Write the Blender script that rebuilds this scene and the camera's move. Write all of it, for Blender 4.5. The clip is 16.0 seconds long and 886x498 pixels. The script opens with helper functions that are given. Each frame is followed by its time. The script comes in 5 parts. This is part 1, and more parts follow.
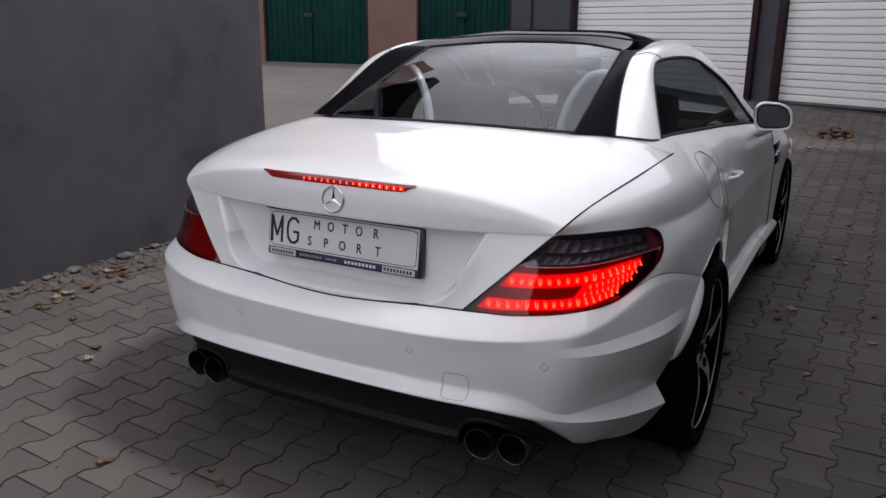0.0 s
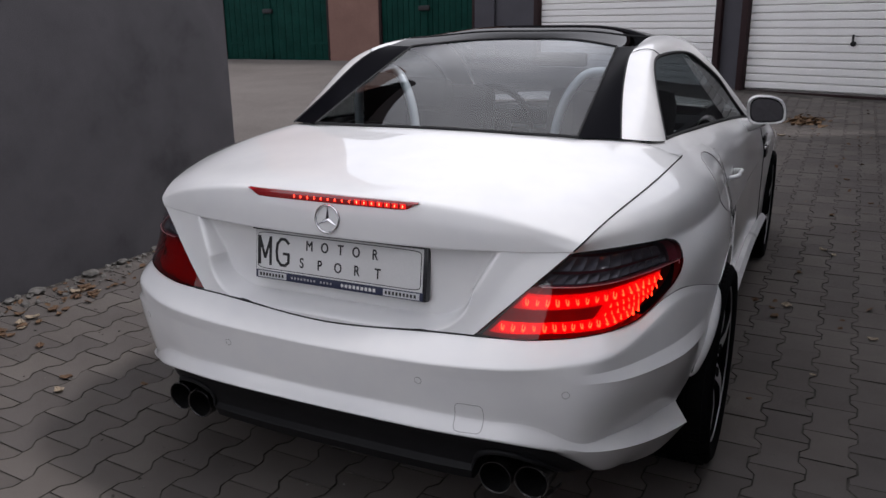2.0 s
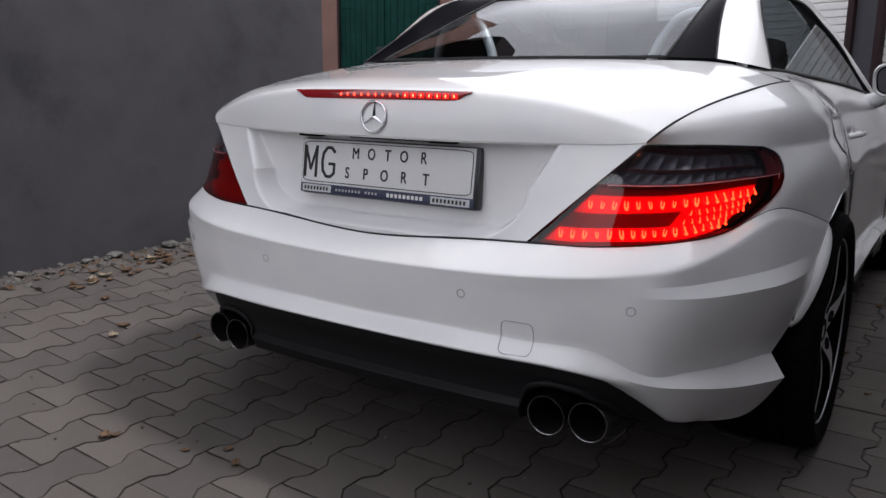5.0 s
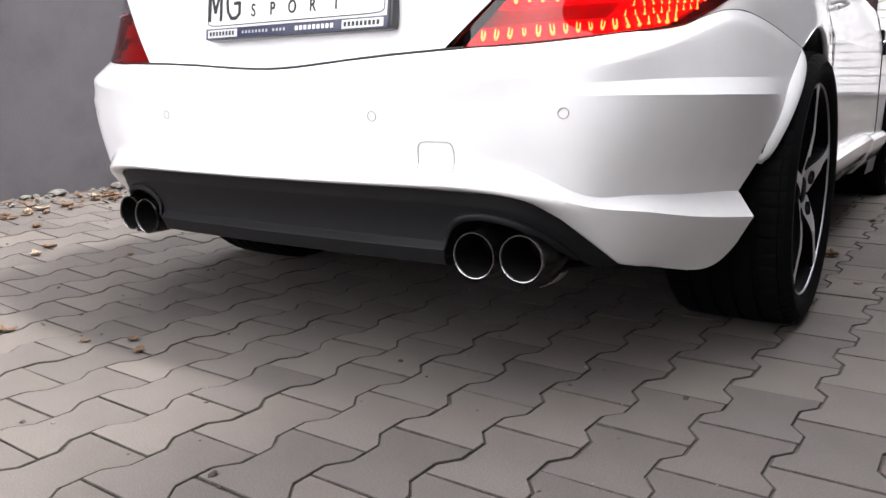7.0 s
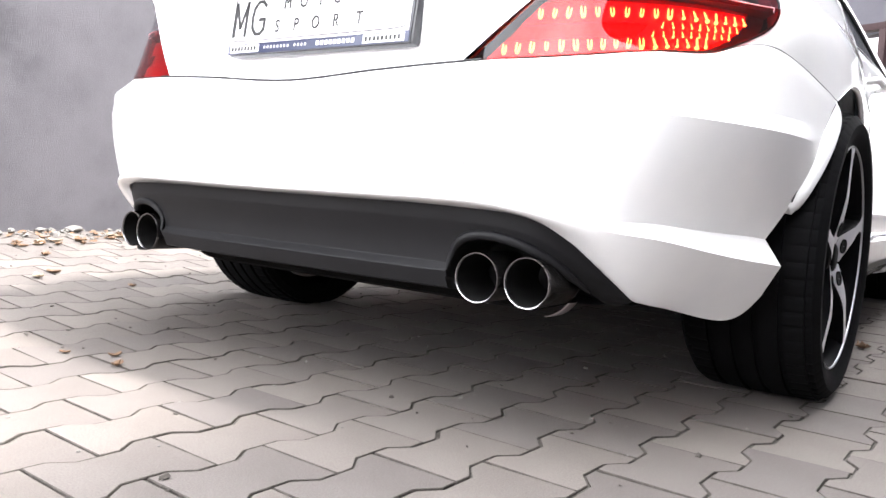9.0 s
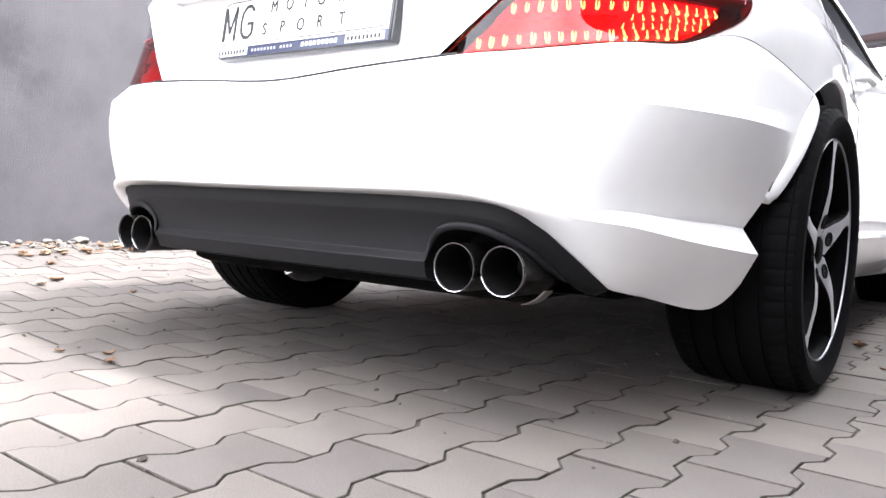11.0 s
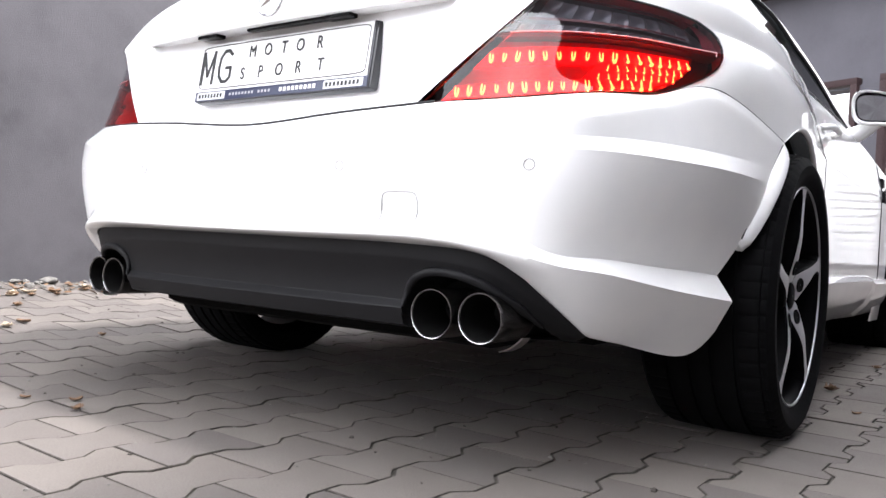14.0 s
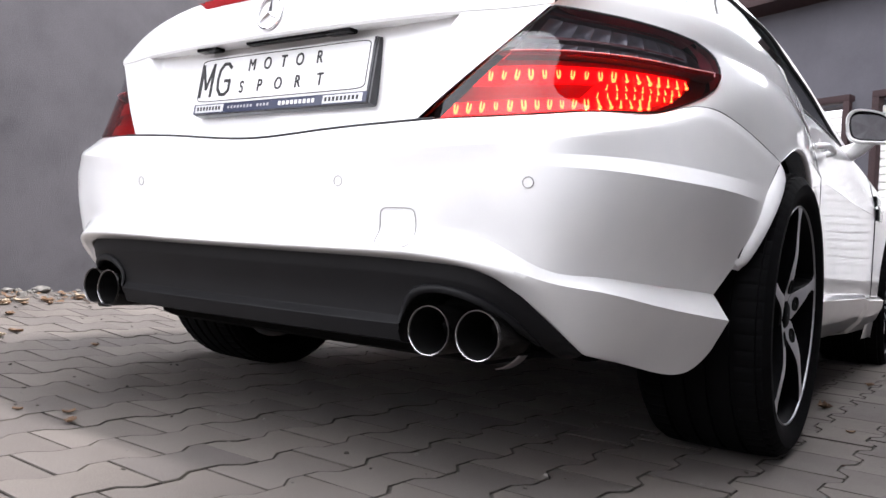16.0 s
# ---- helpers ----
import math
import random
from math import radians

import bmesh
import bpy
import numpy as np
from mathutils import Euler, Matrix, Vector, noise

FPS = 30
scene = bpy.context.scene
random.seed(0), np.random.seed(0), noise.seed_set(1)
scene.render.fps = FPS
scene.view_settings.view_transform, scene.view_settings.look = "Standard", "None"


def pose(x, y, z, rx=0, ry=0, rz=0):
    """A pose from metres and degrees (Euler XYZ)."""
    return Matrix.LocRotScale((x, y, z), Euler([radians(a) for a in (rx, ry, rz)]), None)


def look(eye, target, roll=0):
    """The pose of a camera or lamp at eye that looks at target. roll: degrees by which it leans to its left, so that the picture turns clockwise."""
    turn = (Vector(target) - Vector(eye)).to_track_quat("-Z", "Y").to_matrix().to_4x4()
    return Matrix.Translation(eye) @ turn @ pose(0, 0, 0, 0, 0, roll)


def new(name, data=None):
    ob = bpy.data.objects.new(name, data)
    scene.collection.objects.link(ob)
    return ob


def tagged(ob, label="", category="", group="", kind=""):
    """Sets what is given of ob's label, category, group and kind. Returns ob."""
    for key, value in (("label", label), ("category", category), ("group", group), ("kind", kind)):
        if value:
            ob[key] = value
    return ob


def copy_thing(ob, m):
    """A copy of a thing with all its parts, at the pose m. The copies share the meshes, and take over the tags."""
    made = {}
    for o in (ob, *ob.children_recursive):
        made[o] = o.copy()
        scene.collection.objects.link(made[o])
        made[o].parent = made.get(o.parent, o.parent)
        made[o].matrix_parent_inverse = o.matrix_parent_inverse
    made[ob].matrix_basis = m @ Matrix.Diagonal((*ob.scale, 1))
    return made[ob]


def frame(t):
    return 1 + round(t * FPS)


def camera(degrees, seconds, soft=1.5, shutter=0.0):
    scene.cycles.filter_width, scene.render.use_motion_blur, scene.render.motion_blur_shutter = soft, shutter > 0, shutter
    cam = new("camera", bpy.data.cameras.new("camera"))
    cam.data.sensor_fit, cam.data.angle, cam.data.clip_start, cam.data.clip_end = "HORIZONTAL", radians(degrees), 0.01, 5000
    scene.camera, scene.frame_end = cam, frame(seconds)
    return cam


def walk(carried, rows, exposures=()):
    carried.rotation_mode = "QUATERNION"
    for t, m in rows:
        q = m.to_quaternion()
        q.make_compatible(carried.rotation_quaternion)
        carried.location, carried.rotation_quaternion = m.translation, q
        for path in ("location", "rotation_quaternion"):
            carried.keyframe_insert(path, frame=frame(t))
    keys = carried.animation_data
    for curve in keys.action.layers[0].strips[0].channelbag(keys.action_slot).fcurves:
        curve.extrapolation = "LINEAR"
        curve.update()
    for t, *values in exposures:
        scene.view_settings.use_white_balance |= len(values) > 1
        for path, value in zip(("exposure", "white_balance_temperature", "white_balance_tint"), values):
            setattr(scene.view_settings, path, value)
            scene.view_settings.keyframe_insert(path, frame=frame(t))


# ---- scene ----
cam = camera(59.0, 16.0)
PATH = [
    (0, (1.292, -1.696, 1.351), (0.374, -0.003, 0.812), 0.5),
    (0.5, (1.258, -1.676, 1.358), (0.365, 0.03, 0.815), -0.0),
    (1, (1.211, -1.638, 1.364), (0.326, 0.066, 0.805), -0.6),
    (1.5, (1.16, -1.607, 1.372), (0.316, 0.119, 0.814), -1.0),
    (2, (1.12, -1.593, 1.377), (0.284, 0.136, 0.819), -0.7),
    (2.5, (1.123, -1.559, 1.378), (0.253, 0.154, 0.821), 0.4),
    (3, (1.162, -1.491, 1.368), (0.214, 0.18, 0.81), 0.6),
    (5.5, (1.168, -1.351, 0.858), (0.078, 0.276, 0.449), 0.4),
    (6, (1.201, -1.247, 0.761), (0.144, 0.39, 0.313), 0.2),
    (6.2, (1.209, -1.223, 0.729), (0.16, 0.44, 0.36), 0.1),
    (6.5, (1.206, -1.204, 0.665), (0.086, 0.413, 0.299), -0.6),
    (7, (1.217, -1.183, 0.582), (0.125, 0.443, 0.176), -1.0),
    (7.5, (1.219, -1.164, 0.539), (0.165, 0.502, 0.199), 0.1),
    (8, (1.207, -1.146, 0.502), (0.06, 0.464, 0.197), 0.6),
    (8.5, (1.202, -1.121, 0.459), (0.046, 0.502, 0.278), 3.4),
    (11, (1.28, -1.086, 0.385), (0.082, 0.511, 0.272), 2.9),
    (11.5, (1.276, -1.085, 0.382), (0.099, 0.53, 0.285), 3.2),
    (12, (1.272, -1.083, 0.385), (0.087, 0.525, 0.299), 2.9),
    (12.5, (1.274, -1.086, 0.388), (0.096, 0.53, 0.318), 3.0),
    (13, (1.272, -1.085, 0.388), (0.1, 0.534, 0.323), 3.2),
    (13.5, (1.27, -1.086, 0.391), (0.114, 0.546, 0.36), 3.3),
    (14, (1.272, -1.088, 0.398), (0.122, 0.549, 0.387), 3.2),
    (14.5, (1.271, -1.088, 0.398), (0.117, 0.546, 0.395), 3.6),
    (15, (1.27, -1.088, 0.4), (0.125, 0.552, 0.4), 3.6),
    (15.5, (1.269, -1.09, 0.407), (0.134, 0.556, 0.414), 3.7),
    (16, (1.265, -1.093, 0.408), (0.128, 0.552, 0.425), 3.8),
]
# Exposure rises as the camera goes down: the phone meters for the darker paving.
EXPOSURES = [(0.0, 0.70, 6200, 15), (3.2, 0.55, 6200, 15), (5.5, 1.15, 6200, 14), (6.0, 1.60, 6200, 14), (7.0, 2.75, 6450, 13), (7.5, 3.40, 6400, 12), (8.5, 3.85, 6400, 12), (11.0, 3.90, 6250, 12), (13.0, 3.55, 6250, 12), (14.5, 2.95, 6300, 13), (16.0, 2.72, 6300, 14)]
walk(cam, [(t, look(eye, target, roll)) for t, eye, target, roll in PATH], EXPOSURES)

# ---- light: a hazy sky with a weak sun over the added east wall ----
SUN_ELEVATION, SUN_TURN = 57.5, 111.0
world = bpy.data.worlds.new("overcast_sky")
world.use_nodes = True
scene.world = world
wn = world.node_tree.nodes
wl = world.node_tree.links
sky = wn.new("ShaderNodeTexSky")
sky.sky_type = 'NISHITA'
sky.sun_disc = False
sky.sun_elevation = radians(SUN_ELEVATION)
sky.sun_rotation = radians(540 - SUN_TURN)
sky.dust_density = 6.0
sky.air_density = 1.2
grey = wn.new("ShaderNodeHueSaturation")
grey.inputs["Saturation"].default_value = 0.12
wl.new(sky.outputs[0], grey.inputs["Color"])
haze = wn.new("ShaderNodeMix")
haze.data_type = 'RGBA'
haze.inputs[0].default_value = 0.88
haze.inputs[7].default_value = (5.4, 5.4, 5.5, 1)
wl.new(grey.outputs[0], haze.inputs[6])
clouds = wn.new("ShaderNodeTexNoise")
clouds.inputs["Scale"].default_value, clouds.inputs["Detail"].default_value, clouds.inputs["Roughness"].default_value = 2.6, 4.0, 0.55
shade = wn.new("ShaderNodeValToRGB")
shade.color_ramp.elements[0].position, shade.color_ramp.elements[0].color = 0.30, (0.62, 0.63, 0.66, 1)
shade.color_ramp.elements[1].position, shade.color_ramp.elements[1].color = 0.68, (1.22, 1.22, 1.20, 1)
wl.new(clouds.outputs[0], shade.inputs[0])
veil = wn.new("ShaderNodeMix")
veil.data_type, veil.blend_type = 'RGBA', 'MULTIPLY'
veil.inputs[0].default_value = 1.0
wl.new(haze.outputs[2], veil.inputs[6])
wl.new(shade.outputs[0], veil.inputs[7])
wl.new(veil.outputs[2], wn["Background"].inputs[0])
wn["Background"].inputs[1].default_value = 0.15
sun_data = bpy.data.lights.new("sun", 'SUN')
sun_data.energy, sun_data.angle, sun_data.color = 1.05, radians(6.5), (1.0, 0.96, 0.91)
sun = new("sun", sun_data)
sun.matrix_world = pose(0, 0, 8, 90 - SUN_ELEVATION, 0, SUN_TURN)


# ---- materials ----
def material(name, color, rough=0.5, metal=0.0, coat=0.0, coat_rough=0.03, spec=0.5):
    m = bpy.data.materials.new(name)
    m.use_nodes = True
    b = m.node_tree.nodes["Principled BSDF"]
    b.inputs["Base Color"].default_value = (*color, 1)
    b.inputs["Roughness"].default_value = rough
    b.inputs["Metallic"].default_value = metal
    b.inputs["Coat Weight"].default_value = coat
    b.inputs["Coat Roughness"].default_value = coat_rough
    b.inputs["Specular IOR Level"].default_value = spec
    return m


def noise_tex(m, scale, detail=4.0, rough=0.6, coords="Object"):
    n = m.node_tree.nodes
    tc = n.new("ShaderNodeTexCoord")
    tx = n.new("ShaderNodeTexNoise")
    tx.inputs["Scale"].default_value = scale
    tx.inputs["Detail"].default_value = detail
    tx.inputs["Roughness"].default_value = rough
    m.node_tree.links.new(tc.outputs[coords], tx.inputs["Vector"])
    return tx


def ramp(m, source, stops):
    r = m.node_tree.nodes.new("ShaderNodeValToRGB")
    e = r.color_ramp.elements
    for i, (p, c) in enumerate(stops):
        el = e[i] if i < 2 else e.new(p)
        el.position, el.color = p, (*c, 1) if len(c) == 3 else c
    m.node_tree.links.new(source, r.inputs[0])
    return r.outputs[0]


def mixed(m, a, b, fac=0.5, kind='MULTIPLY'):
    x = m.node_tree.nodes.new("ShaderNodeMix")
    x.data_type, x.blend_type = 'RGBA', kind
    if isinstance(fac, float):
        x.inputs[0].default_value = fac
    else:
        m.node_tree.links.new(fac, x.inputs[0])
    m.node_tree.links.new(a, x.inputs[6])
    m.node_tree.links.new(b, x.inputs[7])
    return x.outputs[2]


def bump(m, source, strength=0.3, distance=0.01):
    b = m.node_tree.nodes.new("ShaderNodeBump")
    b.inputs["Strength"].default_value, b.inputs["Distance"].default_value = strength, distance
    m.node_tree.links.new(source, b.inputs["Height"])
    m.node_tree.links.new(b.outputs[0], m.node_tree.nodes["Principled BSDF"].inputs["Normal"])


def feed(m, source, socket):
    m.node_tree.links.new(source, m.node_tree.nodes["Principled BSDF"].inputs[socket])


def surface(name, stops, scale, fine, rough=0.8, fine_amount=0.35, bump_amount=0.4, bump_size=0.004, spec=0.3):
    """A rough surface: stains at one scale, grain at another, both in the colour; the grain also as relief."""
    m = material(name, stops[0][1], rough, spec=spec)
    big, small = noise_tex(m, scale, 5.0), noise_tex(m, fine, 3.0)
    base = ramp(m, big.outputs[0], stops)
    k = fine_amount
    grain = ramp(m, small.outputs[0], [(0.3, (1 - k, 1 - k, 1 - k)), (0.7, (1, 1, 1))])
    feed(m, mixed(m, base, grain, 1.0), "Base Color")
    bump(m, small.outputs[0], bump_amount, bump_size)
    return m


def glass(name, tint, gloss=1.0, ior=1.5, rough=0.0):
    """A pane: what is behind shows through the tint, and the sky mirrors in it by Fresnel."""
    m = bpy.data.materials.new(name)
    m.use_nodes = True
    n, l = m.node_tree.nodes, m.node_tree.links
    n.remove(n["Principled BSDF"])
    t, g, f, x = n.new("ShaderNodeBsdfTransparent"), n.new("ShaderNodeBsdfGlossy"), n.new("ShaderNodeLayerWeight"), n.new("ShaderNodeMixShader")
    p, q = n.new("ShaderNodeMath"), n.new("ShaderNodeMath")
    head_on = ((ior - 1) / (ior + 1)) ** 2
    t.inputs[0].default_value = (*tint, 1)
    g.inputs["Color"].default_value = (gloss, gloss, gloss, 1)
    g.inputs["Roughness"].default_value = rough
    f.inputs["Blend"].default_value = 0.5
    p.operation, q.operation = 'POWER', 'MULTIPLY_ADD'
    p.inputs[1].default_value, q.inputs[1].default_value, q.inputs[2].default_value = 5.0, 1 - head_on, head_on
    l.new(f.outputs["Facing"], p.inputs[0]), l.new(p.outputs[0], q.inputs[0]), l.new(q.outputs[0], x.inputs[0]), l.new(t.outputs[0], x.inputs[1]), l.new(g.outputs[0], x.inputs[2])
    l.new(x.outputs[0], n["Material Output"].inputs[0])
    m["pane"] = True
    return m


def glow(name, color, strength):
    m = material(name, color, 0.3)
    b = m.node_tree.nodes["Principled BSDF"]
    b.inputs["Emission Color"].default_value = (*color, 1)
    b.inputs["Emission Strength"].default_value = strength
    return m


PAINT = material("white_paint", (0.80, 0.80, 0.80), 0.42, coat=1.0, coat_rough=0.02)
_flake = noise_tex(PAINT, 9.0, 2.0)
feed(PAINT, ramp(PAINT, _flake.outputs[0], [(0.3, (0.775, 0.775, 0.78)), (0.7, (0.815, 0.812, 0.805))]), "Base Color")
SEAM = material("seam_black", (0.008, 0.008, 0.009), 0.7)
TRIM = surface("black_plastic", [(0.3, (0.0075, 0.0075, 0.0085)), (0.7, (0.011, 0.011, 0.0125))], 6, 700, 0.55, 0.3, 0.25, 0.001, 0.2)
PANEL_BLACK = material("panel_black", (0.004, 0.004, 0.0055), 0.35, spec=0.012)
GLOSS_BLACK = material("gloss_black", (0.005, 0.005, 0.006), 0.08, spec=0.12)
UNDER = surface("underbody_black", [(0.3, (0.004, 0.004, 0.004)), (0.7, (0.009, 0.0085, 0.008))], 9, 120, 0.9, spec=0.06)
RUBBER = surface("tyre_rubber", [(0.3, (0.0022, 0.0022, 0.0026)), (0.7, (0.0042, 0.0042, 0.0047))], 14, 260, 0.8, 0.3, 0.3, 0.001, 0.06)
CHROME = material("chrome", (0.72, 0.72, 0.74), 0.10, 1.0)
TIP_RIM = material("tip_rim", (0.40, 0.39, 0.40), 0.18, 1.0)
DARK_STEEL = material("dark_steel", (0.06, 0.058, 0.057), 0.25, 0.9)
STEEL = material("exhaust_steel", (0.48, 0.46, 0.45), 0.28, 1.0)
# soot in the exhaust bores, and painted shade for the wheels' bolt holes
SOOT_HOLE_SHADE = material("soot_and_hole_shade", (0.007, 0.007, 0.007), 0.9, spec=0.1)
RIM_BLACK = material("rim_black", (0.0022, 0.0022, 0.0026), 0.5, spec=0.03)
RIM_FACE = material("machined_alloy", (0.56, 0.56, 0.58), 0.30, 0.4)
LIP_GREY = material("rim_lip", (0.30, 0.30, 0.31), 0.4, 0.7)
DISC = material("brake_disc", (0.006, 0.006, 0.006), 0.6, spec=0.1)
SILVER = material("satin_silver", (0.86, 0.89, 0.88), 0.30, 0.1)
LEATHER = surface("black_leather", [(0.3, (0.010, 0.010, 0.011)), (0.7, (0.016, 0.016, 0.017))], 12, 300, 0.65, spec=0.1)
WINDOW = glass("car_glass", (0.55, 0.59, 0.62), 0.95, 1.78)
ROOF_GLASS = glass("roof_glass", (0.02, 0.02, 0.022), 0.5, 1.22)
SIDE_GLASS = glass("side_glass", (0.36, 0.40, 0.40), 0.5, 1.30)
MIRROR = material("mirror", (0.85, 0.86, 0.87), 0.01, 1.0)
LENS_CLEAR = glass("clear_lens", (0.80, 0.78, 0.82), 1.0, 1.75)
LENS_RED = glass("red_lens", (0.62, 0.050, 0.045), 1.0, 1.45)
LAMP_RED = material("lamp_red", (0.40, 0.015, 0.018), 0.35)
LAMP_GREY = material("lamp_grey", (0.125, 0.13, 0.145), 0.30, 0.15)
LAMP_LINE = material("lamp_line", (0.55, 0.20, 0.22), 0.3)
LAMP_SMOKE = material("lamp_smoke", (0.055, 0.056, 0.062), 0.35)
LAMP_DARK = material("lamp_dark", (0.055, 0.008, 0.012), 0.4)
LAMP_BORDER = material("lamp_border", (0.17, 0.018, 0.030), 0.3)
GLOW_RED = glow("lamp_glow", (1.0, 0.010, 0.006), 0.34)
GLOW_DOT = glow("led_dot", (1.0, 0.27, 0.055), 9.0)
GLOW_BRAKE = glow("brake_diode", (1.0, 0.09, 0.035), 5.0)
GLOW_DIM = glow("led_dim", (1.0, 0.03, 0.012), 5.0)
PLATE_WHITE = surface("plate_white", [(0.3, (0.72, 0.72, 0.71)), (0.7, (0.78, 0.78, 0.78))], 6, 200, 0.35, 0.05, 0.05, 0.0005)
INK = material("plate_ink", (0.012, 0.012, 0.013), 0.5)
STRIP_BLUE = material("strip_blue", (0.020, 0.026, 0.062), 0.35)
STRIP_GREY = material("strip_grey", (0.42, 0.42, 0.43), 0.45)
STRIP_PALE = material("strip_pale", (0.56, 0.57, 0.58), 0.45)
HOLDER = material("holder_plastic", (0.012, 0.0125, 0.016), 0.30, coat=0.2, coat_rough=0.1)
HOLDER_LIP = material("holder_lip", (0.035, 0.035, 0.040), 0.3, 0.3)

WALL = surface("grey_render", [(0.32, (0.038, 0.0365, 0.041)), (0.44, (0.061, 0.0585, 0.0645)), (0.58, (0.075, 0.0715, 0.0785)), (0.72, (0.058, 0.0555, 0.0615))], 1.5, 180, 0.9, 0.18, 0.5, 0.004)
PAVER = surface("concrete_paver", [(0.3, (0.106, 0.093, 0.085)), (0.7, (0.147, 0.131, 0.121))], 2.2, 320, 0.88, 0.32, 0.5, 0.003)
_info = PAVER.node_tree.nodes.new("ShaderNodeObjectInfo")
_geo = PAVER.node_tree.nodes.new("ShaderNodeNewGeometry")
_sum = PAVER.node_tree.nodes.new("ShaderNodeMath")
_sum.operation = 'ADD'
PAVER.node_tree.links.new(_info.outputs["Random"], _sum.inputs[0])
PAVER.node_tree.links.new(_geo.outputs["Random Per Island"], _sum.inputs[1])
_frac = PAVER.node_tree.nodes.new("ShaderNodeMath")
_frac.operation = 'FRACT'
PAVER.node_tree.links.new(_sum.outputs[0], _frac.inputs[0])
_tone = ramp(PAVER, _frac.outputs[0], [(0.0, (0.84, 0.84, 0.85)), (0.5, (0.98, 0.975, 0.97)), (1.0, (1.11, 1.10, 1.08))])
_old = PAVER.node_tree.nodes["Principled BSDF"].inputs["Base Color"].links[0].from_socket
feed(PAVER, mixed(PAVER, _old, _tone, 1.0), "Base Color")
JOINT = surface("sandy_joint", [(0.32, (0.030, 0.026, 0.022)), (0.5, (0.062, 0.055, 0.048)), (0.68, (0.115, 0.103, 0.092))], 7.0, 200, 0.95, 0.4, 0.6, 0.006)
YARD = surface("yard_concrete", [(0.3, (0.125, 0.110, 0.100)), (0.7, (0.17, 0.152, 0.140))], 0.8, 60, 0.9)
GARAGE_WALL = surface("mauve_render", [(0.3, (0.062, 0.060, 0.070)), (0.7, (0.077, 0.075, 0.086))], 1.5, 120, 0.9, 0.15)
BROWN = surface("brown_frame", [(0.3, (0.026, 0.014, 0.015)), (0.7, (0.038, 0.021, 0.022))], 3, 90, 0.6, spec=0.15)
SHUTTER = surface("white_shutter", [(0.3, (0.74, 0.73, 0.72)), (0.7, (0.80, 0.79, 0.78))], 0.9, 40, 0.5, 0.06, 0.1, 0.002)
GREEN = surface("green_boards", [(0.3, (0.003, 0.031, 0.025)), (0.7, (0.007, 0.052, 0.041))], 2.5, 60, 0.7, 0.4, spec=0.08)
PINK = surface("salmon_render", [(0.3, (0.21, 0.120, 0.098)), (0.7, (0.26, 0.150, 0.122))], 1.5, 120, 0.9)
IRON = material("dark_iron", (0.03, 0.03, 0.032), 0.5, 0.6)
DRY_LEAF = surface("dry_leaf", [(0.3, (0.095, 0.053, 0.033)), (0.7, (0.19, 0.120, 0.070))], 18, 90, 0.8)
RUST_LEAF = surface("rust_leaf", [(0.3, (0.115, 0.064, 0.036)), (0.7, (0.24, 0.150, 0.080))], 18, 90, 0.8)
PALE_LEAF = surface("pale_leaf", [(0.3, (0.26, 0.20, 0.14)), (0.7, (0.42, 0.35, 0.26))], 18, 90, 0.8)
RUBBLE = surface("plaster_rubble", [(0.3, (0.085, 0.080, 0.074)), (0.7, (0.21, 0.20, 0.185))], 14, 120, 0.9)


# ---- tools for building ----
def obj(name, verts, faces, mat, parent=None, label="", angle=32.0):
    me = bpy.data.meshes.new(name)
    me.from_pydata([tuple(map(float, v)) for v in verts], [], [tuple(map(int, f)) for f in faces])
    me.materials.append(mat)
    me.validate()
    if angle:
        bm = bmesh.new()
        bm.from_mesh(me)
        for f in bm.faces:
            f.smooth = True
        for e in bm.edges:
            e.smooth = len(e.link_faces) != 2 or e.calc_face_angle(0) < radians(angle)
        bm.to_mesh(me)
        bm.free()
    ob = new(name, me)
    if mat.get("pane"):
        ob.visible_shadow = False
    if parent:
        ob.parent = parent
    if label:
        ob["label"] = label
    return ob


def part(name, bm, mat, parent=None, label="", angle=32.0):
    for f in bm.faces:
        f.smooth = angle > 0
    for e in bm.edges:
        e.smooth = len(e.link_faces) != 2 or e.calc_face_angle(0) < radians(angle)
    me = bpy.data.meshes.new(name)
    bm.to_mesh(me)
    bm.free()
    me.materials.append(mat)
    ob = new(name, me)
    if parent:
        ob.parent = parent
    if label:
        ob["label"] = label
    return ob


def thing(name, label, category, group="", kind="", at=(0, 0, 0), turn=0.0):
    e = new(name)
    e.matrix_world = pose(*at, 0, 0, turn)
    return tagged(e, label, category, group, kind)


def boxes(bm, size, at, turn=None, bev=0.0):
    m = Matrix.Translation(at) @ (turn.to_4x4() if turn is not None else Matrix()) @ Matrix.Diagonal((*size, 1))
    got = bmesh.ops.create_cube(bm, size=1.0, matrix=m)
    if bev > 0:
        es = {e for v in got["verts"] for e in v.link_edges}
        bmesh.ops.bevel(bm, geom=list(es), offset=bev, segments=2, affect='EDGES', profile=0.6)
    return bm


def box(name, size, at, mat, parent=None, label="", bev=0.0, turn=None):
    return part(name, boxes(bmesh.new(), size, at, turn, bev), mat, parent, label)


